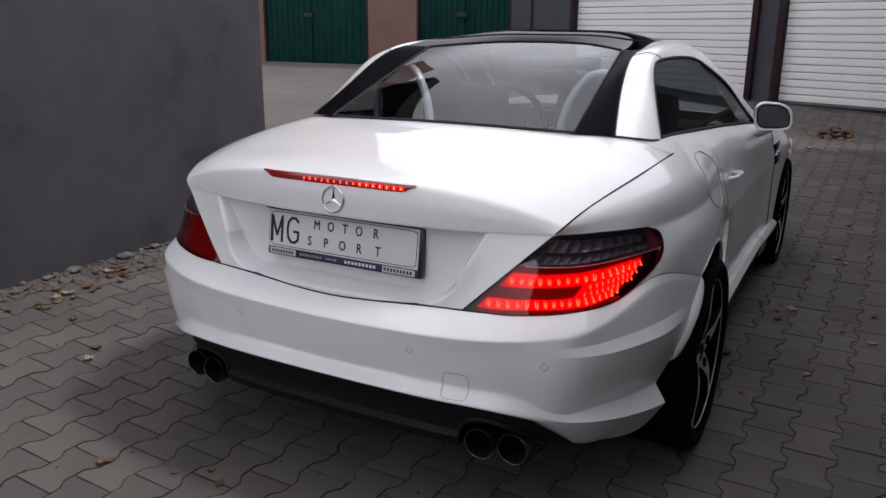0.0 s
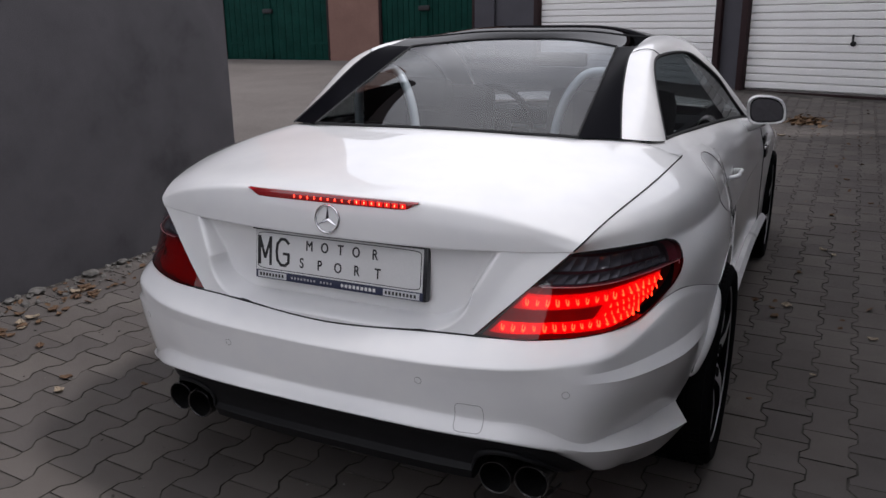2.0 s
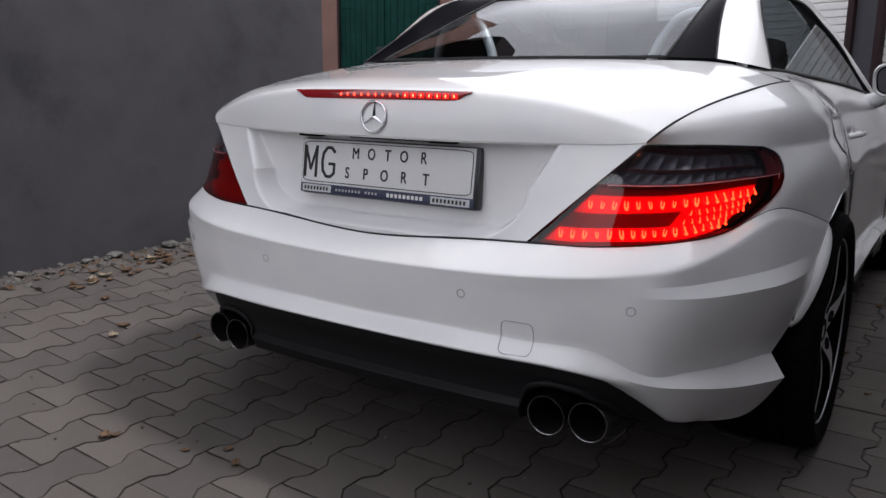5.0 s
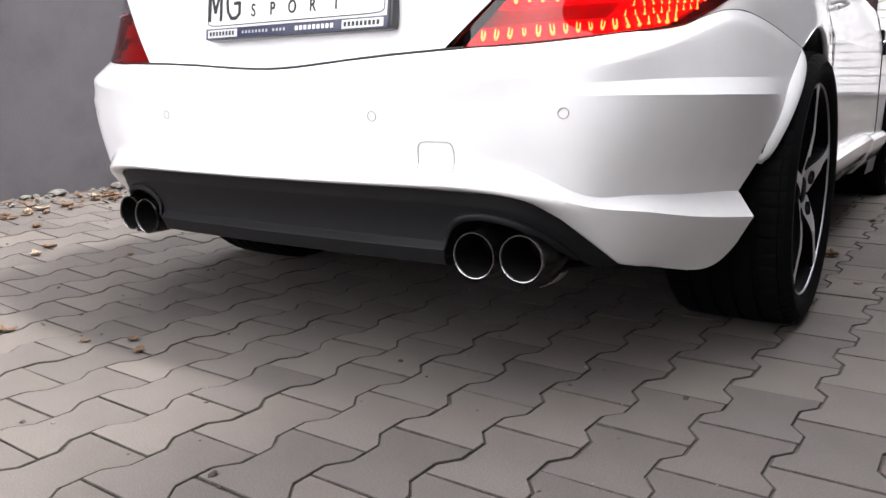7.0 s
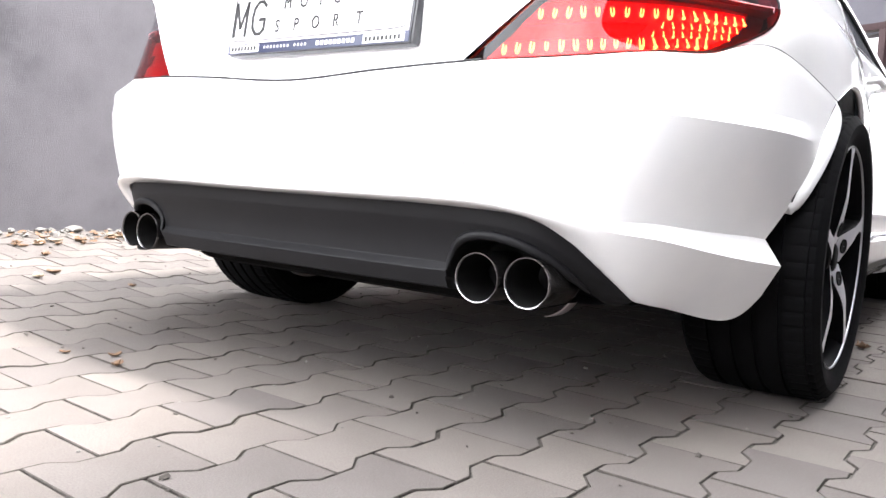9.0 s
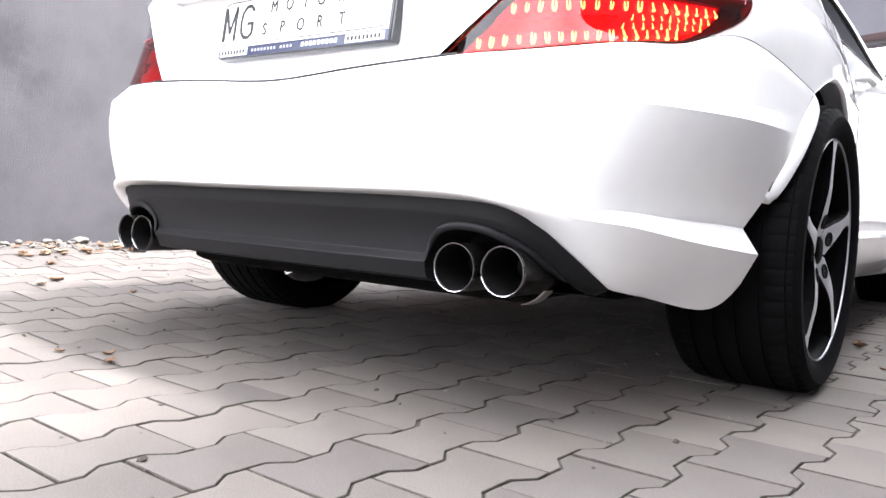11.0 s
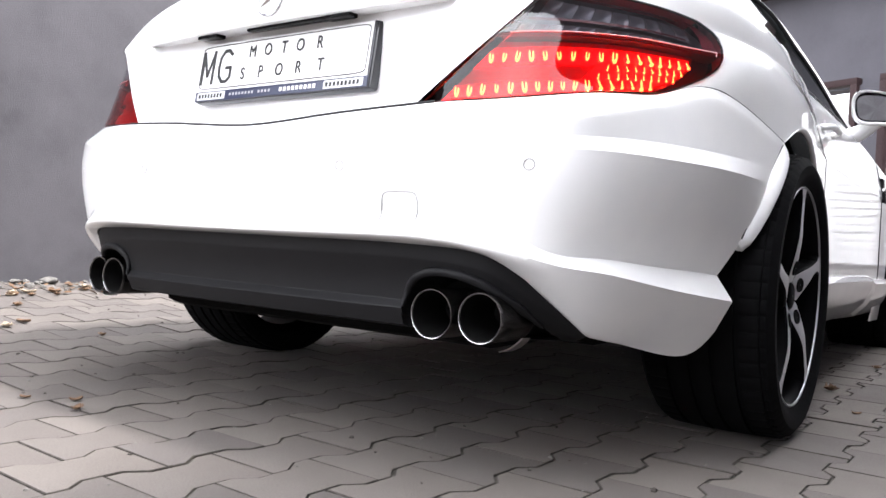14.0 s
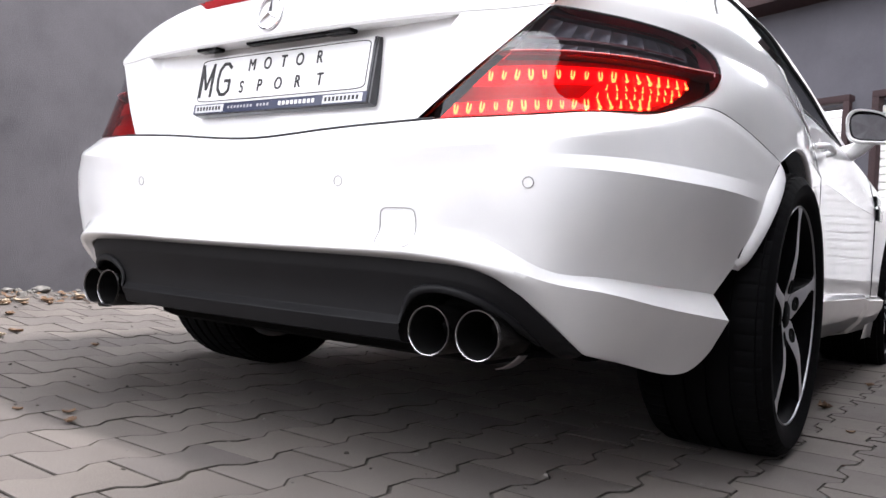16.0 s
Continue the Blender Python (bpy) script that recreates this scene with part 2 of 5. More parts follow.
def spline(t, p, q):
    """A natural cubic through the points p at the parameters t, at the places q."""
    t, p, q = np.asarray(t, float), np.asarray(p, float), np.atleast_1d(np.asarray(q, float))
    n = len(t)
    if n == 2:
        w = ((q - t[0]) / (t[1] - t[0]))[:, None]
        return p[0] * (1 - w) + p[1] * w
    h = np.diff(t)
    a = np.zeros((n, n))
    r = np.zeros((n, p.shape[1]))
    a[0, 0] = a[-1, -1] = 1
    for i in range(1, n - 1):
        a[i, i - 1], a[i, i], a[i, i + 1] = h[i - 1], 2 * (h[i - 1] + h[i]), h[i]
        r[i] = 6 * ((p[i + 1] - p[i]) / h[i] - (p[i] - p[i - 1]) / h[i - 1])
    m = np.linalg.solve(a, r)
    k = np.clip(np.searchsorted(t, q, side="right") - 1, 0, n - 2)
    d0, d1, hk = (q - t[k])[:, None], (t[k + 1] - q)[:, None], h[k][:, None]
    return (m[k] * d1 ** 3 + m[k + 1] * d0 ** 3) / (6 * hk) + (p[k] / hk - m[k] * hk / 6) * d1 + (p[k + 1] / hk - m[k + 1] * hk / 6) * d0


def curve(points, n):
    """n places evenly along a smooth curve through the points."""
    p = np.array(points, float)
    p = p[np.r_[True, np.linalg.norm(np.diff(p, axis=0), axis=1) > 1e-6]]
    t = np.r_[0, np.cumsum(np.linalg.norm(np.diff(p, axis=0), axis=1))]
    q = spline(t, p, np.linspace(0, t[-1], n * 8))
    s = np.r_[0, np.cumsum(np.linalg.norm(np.diff(q, axis=0), axis=1))]
    return np.stack([np.interp(np.linspace(0, s[-1], n), s, q[:, i]) for i in range(3)], 1)


class Skin:
    """A smooth surface through rows of design points; the rows in folds are creases."""

    def __init__(self, rows, folds=(), mirror=False, kinks=()):
        r = np.array(rows, float)
        self.kinks = dict(kinks)
        if mirror:
            r = np.concatenate([r[:, :0:-1] * np.array([-1, 1, 1]), r], 1)
        self.rows, self.folds = r, sorted({0, len(r) - 1, *folds})
        self.tu = np.r_[0, np.cumsum(np.linalg.norm(np.diff(r, axis=1), axis=2).mean(0))]
        self.tv = np.r_[0, np.cumsum(np.linalg.norm(np.diff(r, axis=0), axis=2).mean(1))]

    def station(self, i):
        return np.interp(i, np.arange(len(self.tu)), self.tu)

    def along(self, k, u):
        """Row k at the parameters u; a kinked row is smooth only between its kinks."""
        u = np.atleast_1d(np.asarray(u, float))
        out, stops = np.zeros((len(u), 3)), [0, *self.kinks.get(k, ()), len(self.tu) - 1]
        for a, b in zip(stops, stops[1:]):
            w = (u >= self.tu[a] - 1e-9) & (u <= self.tu[b] + 1e-9)
            if w.any():
                out[w] = spline(self.tu[a:b + 1], self.rows[k, a:b + 1], u[w])
        return out

    def line(self, u, v):
        """Places at the parameters u along the row at v (a row number, may be a fraction)."""
        cols = np.stack([self.along(k, u) for k in range(len(self.rows))])
        for a, b in zip(self.folds, self.folds[1:]):
            if v <= b:
                break
        tv = self.tv[a:b + 1]
        q = np.interp(v, np.arange(len(self.tv)), self.tv)
        flat = cols[a:b + 1].reshape(b + 1 - a, -1)
        return spline(tv, flat, [q])[0].reshape(-1, 3)

    def grid(self, nu, vs):
        u = np.linspace(0, self.tu[-1], nu)
        return np.stack([self.line(u, v) for v in vs])


def soften(g, times=2, along=0):
    """Rounds the creases of a grid a little; its borders stay."""
    for _ in range(times):
        h = g.copy()
        if along == 0:
            h[1:-1] = 0.25 * g[:-2] + 0.5 * g[1:-1] + 0.25 * g[2:]
        else:
            h[:, 1:-1] = 0.25 * g[:, :-2] + 0.5 * g[:, 1:-1] + 0.25 * g[:, 2:]
        g = h
    return g


def quads(n, m, keep=None):
    out = []
    for i in range(n - 1):
        for j in range(m - 1):
            if keep is None or keep[i, j]:
                out.append((i * m + j, i * m + j + 1, (i + 1) * m + j + 1, (i + 1) * m + j))
    return out


def sheet(name, g, mat, parent, label="", side=1, keep=None, angle=32.0):
    v = g.reshape(-1, 3) * np.array([side, 1, 1])
    f = quads(*g.shape[:2], keep)
    if side < 0:
        f = [t[::-1] for t in f]
    return obj(name, v, f, mat, parent, label, angle)


def normals(g):
    du, dv = np.gradient(g, axis=1), np.gradient(g, axis=0)
    n = np.cross(du, dv)
    n /= np.maximum(np.linalg.norm(n, axis=2, keepdims=True), 1e-9)
    mid = np.array([0.0, 1.6, 0.55])
    return np.where(((g - mid) * n).sum(2, keepdims=True) < 0, -n, n)


def tube(name, pts, radius, mat, parent, label="", sides=6, closed=False, flat=1.0, ref=None):
    p = np.array(pts, float)
    n = len(p)
    tan = np.gradient(p, axis=0)
    if closed:
        tan = np.roll(p, -1, 0) - np.roll(p, 1, 0)
    verts, faces = [], []
    fixed = ref is not None
    ref = np.array(ref if fixed else (0.0, 0.0, 1.0))
    if not fixed and np.abs((tan / np.linalg.norm(tan, axis=1, keepdims=True))[:, 2]).mean() > 0.8:
        ref = np.array([1.0, 0.0, 0.0])
    for i in range(n):
        t = tan[i] / np.linalg.norm(tan[i])
        a = np.cross(t, ref)
        a /= np.linalg.norm(a)
        b = np.cross(t, a)
        rr = radius[i] if np.ndim(radius) else radius
        for k in range(sides):
            w = 2 * math.pi * k / sides
            verts.append(p[i] + rr * (math.cos(w) * a + flat * math.sin(w) * b))
    for i in range(n if closed else n - 1):
        for k in range(sides):
            j, l = (i + 1) % n, (k + 1) % sides
            faces.append((i * sides + k, i * sides + l, j * sides + l, j * sides + k))
    if not closed:
        faces += [tuple(range(sides))[::-1], tuple((n - 1) * sides + k for k in range(sides))]
    return obj(name, verts, faces, mat, parent, label, 50)


def lathe(name, profile, mat, parent, axis='x', at=(0, 0, 0), seg=48, label="", closed=False, angle=32.0):
    """Turns (along, radius) round an axis."""
    verts, faces = [], []
    n = len(profile)
    for k in range(seg):
        c, s = math.cos(2 * math.pi * k / seg), math.sin(2 * math.pi * k / seg)
        for a, r in profile:
            v = (a, r * c, r * s) if axis == 'x' else (r * c, a, r * s) if axis == 'y' else (r * c, r * s, a)
            verts.append((v[0] + at[0], v[1] + at[1], v[2] + at[2]))
    for k in range(seg):
        j = (k + 1) % seg
        for i in range(n if closed else n - 1):
            i2 = (i + 1) % n
            faces.append((k * n + i, j * n + i, j * n + i2, k * n + i2))
    return obj(name, verts, faces, mat, parent, label, angle)


# ---- the place: ground, walls, garages ----
def ground_z(x, y):
    """The yard is level under the car, rises to the wall beside it and up the ramp to the garages."""
    a = min(max(0.0, -x - 0.3), 2.2)
    s = max(0.0, y - 2.2)
    return 0.041 * a ** 1.6 + 0.05 * (s * s / (s + 0.6) if s < 16 else 15.4)


PAVE_X0, PAVE_X1, PAVE_Y0, PAVE_Y1 = -2.31, 6.5, -4.2, 11.2


def build_ground():
    xs = sorted({*np.round(np.linspace(-8, 8, 81), 3), *np.linspace(-80, -8, 19), *np.linspace(8, 80, 19), -2.32, -2.30})
    ys = sorted({*np.round(np.linspace(-6, 16, 111), 3), *np.linspace(-80, -6, 19), *np.linspace(16, 80, 17), -4.21, -4.19})
    verts = []
    for y in ys:
        for x in xs:
            sunk = PAVE_X0 < x < PAVE_X1 and PAVE_Y0 < y < PAVE_Y1
            verts.append((x, y, ground_z(x, y) - (0.0045 if sunk else 0.0)))
    m = len(xs)
    ob = obj("ground", verts, quads(len(ys), m), YARD, None, "", 0)
    ob.data.materials.append(JOINT)
    for p in ob.data.polygons:
        c = p.center
        p.material_index = 1 if PAVE_X0 - 0.02 < c.x < PAVE_X1 and PAVE_Y0 - 0.02 < c.y < PAVE_Y1 else 0
    tagged(ob, "pale worn concrete yard with sandy joints under the pavers", "ground", kind="structure")
    return ob


ground = build_ground()

# the tall rendered wall beside the car, with its return at the far corner
bm = bmesh.new()
boxes(bm, (6.0, 4.4, 3.4), (-5.3, 0.2, 1.4), None, 0.012)
wall_west = part("wall_west", bm, WALL, None, "", 20)
tagged(wall_west, "dark grey rendered house wall with faint stains", "wall", kind="structure")

# an added, unseen roof: its wide eaves mirror dark in the rear window
_rv = [(x, y, z) for z in (3.1, 3.3) for x, y in ((-8.9, -2.6), (-1.75, -2.6), (-1.75, 3.0), (-8.9, 3.0))] + [(-6.1, .2, 5.4), (-4.5, .2, 5.4)]
unseen_roof_west = obj("unseen_roof_west", _rv, [(3, 2, 1, 0), (0, 1, 5, 4), (1, 2, 6, 5), (2, 3, 7, 6), (3, 0, 4, 7), (4, 5, 9, 8), (5, 6, 9), (6, 7, 8, 9), (7, 4, 8)], BROWN, None, "", 20)
tagged(unseen_roof_west, "unseen dark hipped roof added to darken the rear window's reflection", "roof", kind="structure")

# an unseen plain wall added behind the camera; its height limits the low sky light
unseen_wall_south = box("unseen_wall_south", (60.0, 0.3, 2.3), (0.0, -14.0, .95), WALL)
tagged(unseen_wall_south, "unseen plain grey wall added to close the yard and limit low sky light", "wall", kind="structure")

# an unseen wall added on the right, to shade the ground and darken reflections
shade_wall_east = box("shade_wall_east", (6.0, 11.8, 3.35), (4.95, 1.6, 1.375), WALL)
tagged(shade_wall_east, "unseen dark grey wall added to shade the ground right of the car", "wall", kind="structure")



# the garage row on the ramp
ROW = pose(-0.359, 10.688, 0, 0, 0, math.degrees(math.atan2(-0.3879, 0.9217)))
DOORS = [(-3.45, -0.05), (0.44, 3.84), (4.33, 7.73), (8.22, 11.62)]
DOOR_LOW, DOOR_TOP = 0.37, 2.86


def garage_row():
    wall = box("wall_north", (17.2, 0.25, 1.55), (4.0, 0.32, DOOR_TOP + 0.775), GARAGE_WALL)
    wall.matrix_world = ROW
    tagged(wall, "mauve-grey rendered garage wall above the shutters", "wall", kind="structure")
    piers = [(-4.62, -3.57)] + [(a[1] + 0.09, b[0] - 0.09) for a, b in zip(DOORS, DOORS[1:])] + [(11.71, 12.6)]
    for a, b in piers:
        p = box("wall_pier", (b - a, 0.42, DOOR_TOP + 0.3), ((a + b) / 2, 0.24, (DOOR_TOP - 0.3) / 2), GARAGE_WALL)
        p.matrix_world = ROW
        tagged(p, "mauve-grey rendered pier between the garage doors", "wall", kind="structure")
    roof = box("roof", (17.8, 3.0, 0.22), (4.0, 1.2, DOOR_TOP + 1.66), BROWN, bev=0.02)
    roof.matrix_world = ROW
    tagged(roof, "dark flat garage roof edge", "roof", kind="structure")
    for n, (a, b) in enumerate(DOORS):
        d = thing("garage_door", "white ribbed steel up-and-over garage door in a brown frame", "garage door", "garage doors in the row")
        d.matrix_world = ROW
        for x in (a - 0.045, b + 0.045):
            box("frame_post", (0.09, 0.14, DOOR_TOP - 0.2), (x, 0.02, (DOOR_TOP + 0.2) / 2), BROWN, d, "dark brown steel frame", 0.004)
        box("frame_head", (b - a + 0.18, 0.14, 0.09), ((a + b) / 2, 0.018, DOOR_TOP + 0.045), BROWN, d, "dark brown steel frame", 0.004)
        box("sill_rail", (b - a, 0.05, 0.035), ((a + b) / 2, 0.06, DOOR_LOW + 0.005), BROWN, d)
        pitch, first = 0.1025, None
        rows = int((DOOR_TOP - DOOR_LOW - 0.04) / pitch)
        for k in range(rows):
            z = DOOR_LOW + 0.04 + pitch * (k + 0.5)
            if first is None:
                h, w = pitch * 0.5, (b - a) / 2
                prof = [(0.03, -h), (0.006, -h + 0.010), (0.0, -h + 0.02), (0.0, h - 0.012), (0.008, h - 0.004), (0.03, h)]
                v = [(sx * w, y, zz) for sx in (-1, 1) for y, zz in prof]
                f = [(i, i + 1, 7 + i, 6 + i) for i in range(5)] + [(0, 6, 11, 5), (0, 5, 4, 3, 2, 1), (6, 7, 8, 9, 10, 11)]
                slat = obj("slat", v, f, SHUTTER, d, "", 25)
                first = slat.data
            else:
                slat = new("slat", first)
                slat.parent = d
            slat.matrix_basis = pose((a + b) / 2, 0.06, z)
        bm = bmesh.new()
        bmesh.ops.create_cone(bm, cap_ends=True, segments=16, radius1=0.035, radius2=0.03, depth=0.03, matrix=pose(a + 1.42, 0.045, DOOR_LOW + 0.67, 90))
        boxes(bm, (0.02, 0.03, 0.13), (a + 1.42, 0.03, DOOR_LOW + 0.72), None, 0.005)
        part("handle", bm, IRON, d, "dark iron turn handle")


garage_row()


def green_garages():
    """The older garages across the yard: double board doors in a salmon wall."""
    y0, low, top = 12.42, 0.55, 2.95
    spans = [(-14.0, -10.97), (-8.19, -7.0), (-4.95, -4.55)]
    for a, b in spans:
        p = box("wall_pier", (b - a, 0.4, 3.2), ((a + b) / 2, y0 + 0.2, 1.6), PINK if a < -5 else GARAGE_WALL)
        tagged(p, "salmon-coloured rendered garage pier" if a < -5 else "grey rendered corner pier", "wall", kind="structure")
    w = box("wall_lintel", (7.6, 0.4, 1.2), (-8.35, y0 + 0.205, top + 0.85), PINK)
    tagged(w, "salmon-coloured rendered wall above green doors", "wall", kind="structure")
    # tall block added out of view, so the boot deck mirrors less sky
    w = box("unseen_block_north", (12.0, 5.0, 10.6), (-18.1, y0 + 2.505, top + 5.55), PINK)
    tagged(w, "unseen tall salmon-coloured block added to darken the car's reflections", "wall", kind="structure")
    for a, b in ((-10.97, -8.19), (-7.0, -4.95)):
        d = thing("double_door", "old dark green wooden double garage door, closed", "garage door", "green garage doors", at=(0, 0, 0))
        mid = (a + b) / 2 - (0.12 if a < -8 else 0)
        for lo, hi in ((a + 0.03, mid - 0.012), (mid + 0.012, b - 0.03)):
            leaf = box("door_leaf", (hi - lo, 0.04, top - low), ((lo + hi) / 2, y0 + 0.1, (top + low) / 2), GREEN, d, "", 0.004)
            n = 8
            for k in range(n):
                x = lo + (hi - lo) * (k + 0.5) / n
                box("board", ((hi - lo) / n - 0.012, 0.03, top - low - 0.05), (x, y0 + 0.068, (top + low) / 2), GREEN, leaf, "", 0.004)
            for z in (low + 0.42, top - 0.4):
                box("strap_hinge", (0.5, 0.012, 0.05), (hi - 0.25 if hi > mid + 0.1 else lo + 0.25, y0 + 0.048, z), GREEN, leaf, "green painted strap hinge", 0.003)
        box("cover_strip", (0.07, 0.03, top - low), (mid, y0 + 0.04, (top + low) / 2), GREEN, d, "green cover strip", 0.004)
        box("latch", (0.24, 0.05, 0.09), (mid - 0.03, y0 + 0.02, low + 1.08), IRON, d, "dark iron hasp and padlock", 0.01)
        for x in (a + 0.015, b - 0.015):
            box("frame_post", (0.06, 0.12, top - low + 0.05), (x, y0 + 0.06, (top + low) / 2), BROWN, d, "", 0.004)


green_garages()


# ---- the car ----
car = thing("sports_car", "white two-seat convertible with black glass roof and lit tail lamps", "car")

# the rear bumper: from the boot gap down over the ledge, the sensor face and the lip to the diffuser, round to the wheel arch
BUMPER = Skin([
    [(0, .004, .622), (.2, .007, .633), (.37, .018, .643), (.5, .028, .648), (.6, .056, .653), (.67, .088, .660), (.735, .143, .669), (.785, .245, .684), (.838, .372, .712), (.905, .640, .650)],
    [(0, -.046, .576), (.2, -.047, .580), (.37, -.043, .587), (.5, -.029, .595), (.6, .000, .603), (.67, .034, .612), (.743, .088, .626), (.803, .226, .661), (.849, .370, .688), (.905, .620, .634)],
    [(0, -.045, .560), (.2, -.045, .564), (.37, -.041, .571), (.5, -.026, .578), (.6, .002, .583), (.67, .0315, .584), (.743, .092, .587), (.806, .204, .590), (.858, .348, .590), (.901, .575, .590)],
    [(0, -.043, .538), (.2, -.043, .543), (.37, -.037, .551), (.5, -.022, .557), (.6, .004, .561), (.67, .0300, .563), (.754, .087, .563), (.825, .203, .561), (.876, .343, .559), (.899, .548, .556)],
    [(0, -.037, .490), (.2, -.037, .492), (.37, -.031, .500), (.5, -.016, .505), (.6, .009, .508), (.67, .033, .508), (.746, .094, .507), (.812, .210, .504), (.860, .345, .500), (.893, .520, .500)],
    [(0, -.028, .443), (.2, -.028, .446), (.37, -.024, .4475), (.489, -.009, .446), (.585, .020, .436), (.668, .055, .398), (.726, .128, .389), (.777, .240, .381), (.818, .362, .374), (.842, .438, .368)],
    [(0, -.050, .416), (.2, -.050, .418), (.37, -.045, .419), (.49, -.029, .417), (.59, .003, .405), (.672, .053, .378), (.744, .111, .366), (.805, .216, .347), (.855, .342, .330), (.879, .418, .322)],
    [(0, -.050, .403), (.2, -.049, .4035), (.37, -.042, .404), (.49, -.026, .402), (.588, .007, .388), (.653, .068, .352), (.704, .168, .274), (.752, .272, .249), (.802, .391, .229), (.850, .433, .271)],
    [(0, -.025, .398), (.2, -.022, .398), (.37, -.014, .398), (.49, .000, .395), (.585, .030, .380), (.636, .092, .332), (.690, .192, .249), (.740, .286, .230), (.793, .400, .211), (.845, .436, .262)],
], folds=(1, 2, 3, 5, 6), mirror=True, kinks={8: (3, 15)})
_v = np.concatenate([np.linspace(0, 1, 11)[:-1], np.linspace(1, 3, 17)[:-1], np.linspace(3, 5, 21)[:-1], np.linspace(5, 6, 9)[:-1], np.linspace(6, 7, 9)[:-1], np.linspace(7, 8, 9)])
_g = BUMPER.grid(141, _v)
# the sharp corner of the lower edge fades out upwards
_kinks, BUMPER.kinks = BUMPER.kinks, {}
_k = np.clip((_v - 6) / 2, 0, 1)[:, None, None] ** 4
_g = BUMPER.grid(141, _v) * (1 - _k) + _g * _k
BUMPER.kinks = _kinks
_g[:18] = soften(_g[:19], 3)[:18]
# the flange round the diffuser is rolled; its ledge sharpens into the side crease
_k = np.clip((.655 - np.abs(_g[40:, :, :1])) / .07, 0, 1)
_g[40:] = soften(_g[40:], 5) * _k + _g[40:] * (1 - _k)
bumper = sheet("rear_bumper", _g, PAINT, car, "white painted rear bumper", angle=11)


def bumper_at(x, z):
    """The place and outward normal of the bumper skin nearest to x and z."""
    k = np.argmin((_g[..., 0] - x) ** 2 + (_g[..., 2] - z) ** 2)
    i, j = divmod(k, _g.shape[1])
    return _g[i, j], normals(_g)[i, j]


def skin_y(g, x, z):
    """The y of a skin at x and z, from its four nearest places."""
    d = ((g[..., 0] - x) ** 2 + (g[..., 2] - z) ** 2).ravel()
    k = np.argsort(d)[:4]
    w = 1 / (d[k] + 1e-9)
    return float((g[..., 1].ravel()[k] * w).sum() / w.sum())


def ring_on(p, n, radius, name, width, mat, parent, label=""):
    n = Vector(n)
    q = n.to_track_quat('Z', 'Y').to_matrix()
    c = Vector(p) + n * 0.0005
    pts = [c + q @ Vector((radius * math.cos(a), radius * math.sin(a), 0)) for a in np.linspace(0, 2 * math.pi, 25)[:-1]]
    return tube(name, [tuple(v) for v in pts], width, mat, parent, label, 5, True)


SEAM_GREY = material("sensor_edge", (0.33, 0.32, 0.32), 0.6)
for x, z in ((-.289, .529), (.289, .529), (.652, .537), (-.652, .537)):
    p, n = bumper_at(x, z)
    sensor = ring_on(p, n, 0.0090, "parking_sensor", 0.0008, SEAM_GREY, bumper, "round parking sensor in body colour")
# the tow-eye cover: a rounded square cut into the skin
_p = []
for w in np.linspace(0, 2 * math.pi, 41)[:-1]:
    x = .425 + .036 * math.copysign(abs(math.cos(w)) ** .35, math.cos(w))
    z = .452 + .034 * math.copysign(abs(math.sin(w)) ** .35, math.sin(w))
    _p.append((x, skin_y(_g, x, z) - 0.0006, z))
tube("tow_eye_cover", curve(_p + _p[:1], 60), 0.0009, SEAM_GREY, bumper, "rounded square tow eye cover", 5)

# the gap above the bumper
_edge = _g[0][np.abs(_g[0][:, 0]) < .47]
tube("bumper_gap", _edge + np.array([0, 0.001, 0.0025]), 0.0024, SEAM, bumper, "black panel gap", 6)

# the quarter panels: lamp band, haunch and shoulder up to the boot's edge
QUARTER = Skin([
    [(.424, .030, .648), (.5, .030, .649), (.6, .057, .654), (.67, .089, .661), (.735, .144, .670), (.785, .246, .685), (.838, .373, .713), (.872, .500, .684), (.905, .640, .650), (.908, .842, .704), (.872, 1.30, .700)],
    [(.530, .072, .757), (.58, .082, .757), (.645, .110, .758), (.70, .155, .760), (.748, .222, .764), (.792, .312, .768), (.838, .415, .775), (.870, .525, .780), (.890, .680, .780), (.893, .900, .780), (.853, 1.30, .775)],
    [(.632, .115, .853), (.652, .137, .853), (.683, .173, .852), (.712, .212, .851), (.742, .258, .849), (.777, .323, .845), (.815, .430, .838), (.842, .540, .836), (.862, .690, .836), (.866, .900, .835), (.836, 1.30, .832)],
    [(.633, .111, .857), (.660, .140, .868), (.692, .185, .879), (.72, .232, .886), (.748, .287, .892), (.780, .360, .898), (.811, .460, .904), (.830, .560, .908), (.842, .700, .909), (.842, .900, .906), (.815, 1.30, .896)],
    [(.634, .108, .860), (.650, .124, .877), (.668, .165, .897), (.682, .212, .913), (.695, .260, .925), (.711, .332, .939), (.727, .430, .953), (.740, .530, .964), (.750, .660, .974), (.757, .900, .978), (.750, 1.30, .955)],
], folds=(2,))
LAMP_EDGE = [(0, 4.90), (.04, 5.18), (.10, 5.42), (.2, 5.66), (.35, 5.85), (.5, 5.95), (.7, 6.0), (.85, 5.96), (.94, 5.83), (1, 5.5)]


def lamp_edge(w):
    """The outer end of the lamp, as a station of the quarter skin, at w from its foot (0) to its head (1)."""
    t, s = np.array(LAMP_EDGE).T
    return float(np.interp(w, t, s))


def lamp_line(w, n, start=0.0, end=1.0, inset=0.0):
    u1 = QUARTER.station(lamp_edge(w))
    u = np.linspace(start * u1, end * u1 - inset, n)
    return QUARTER.line(u, 2 * w)


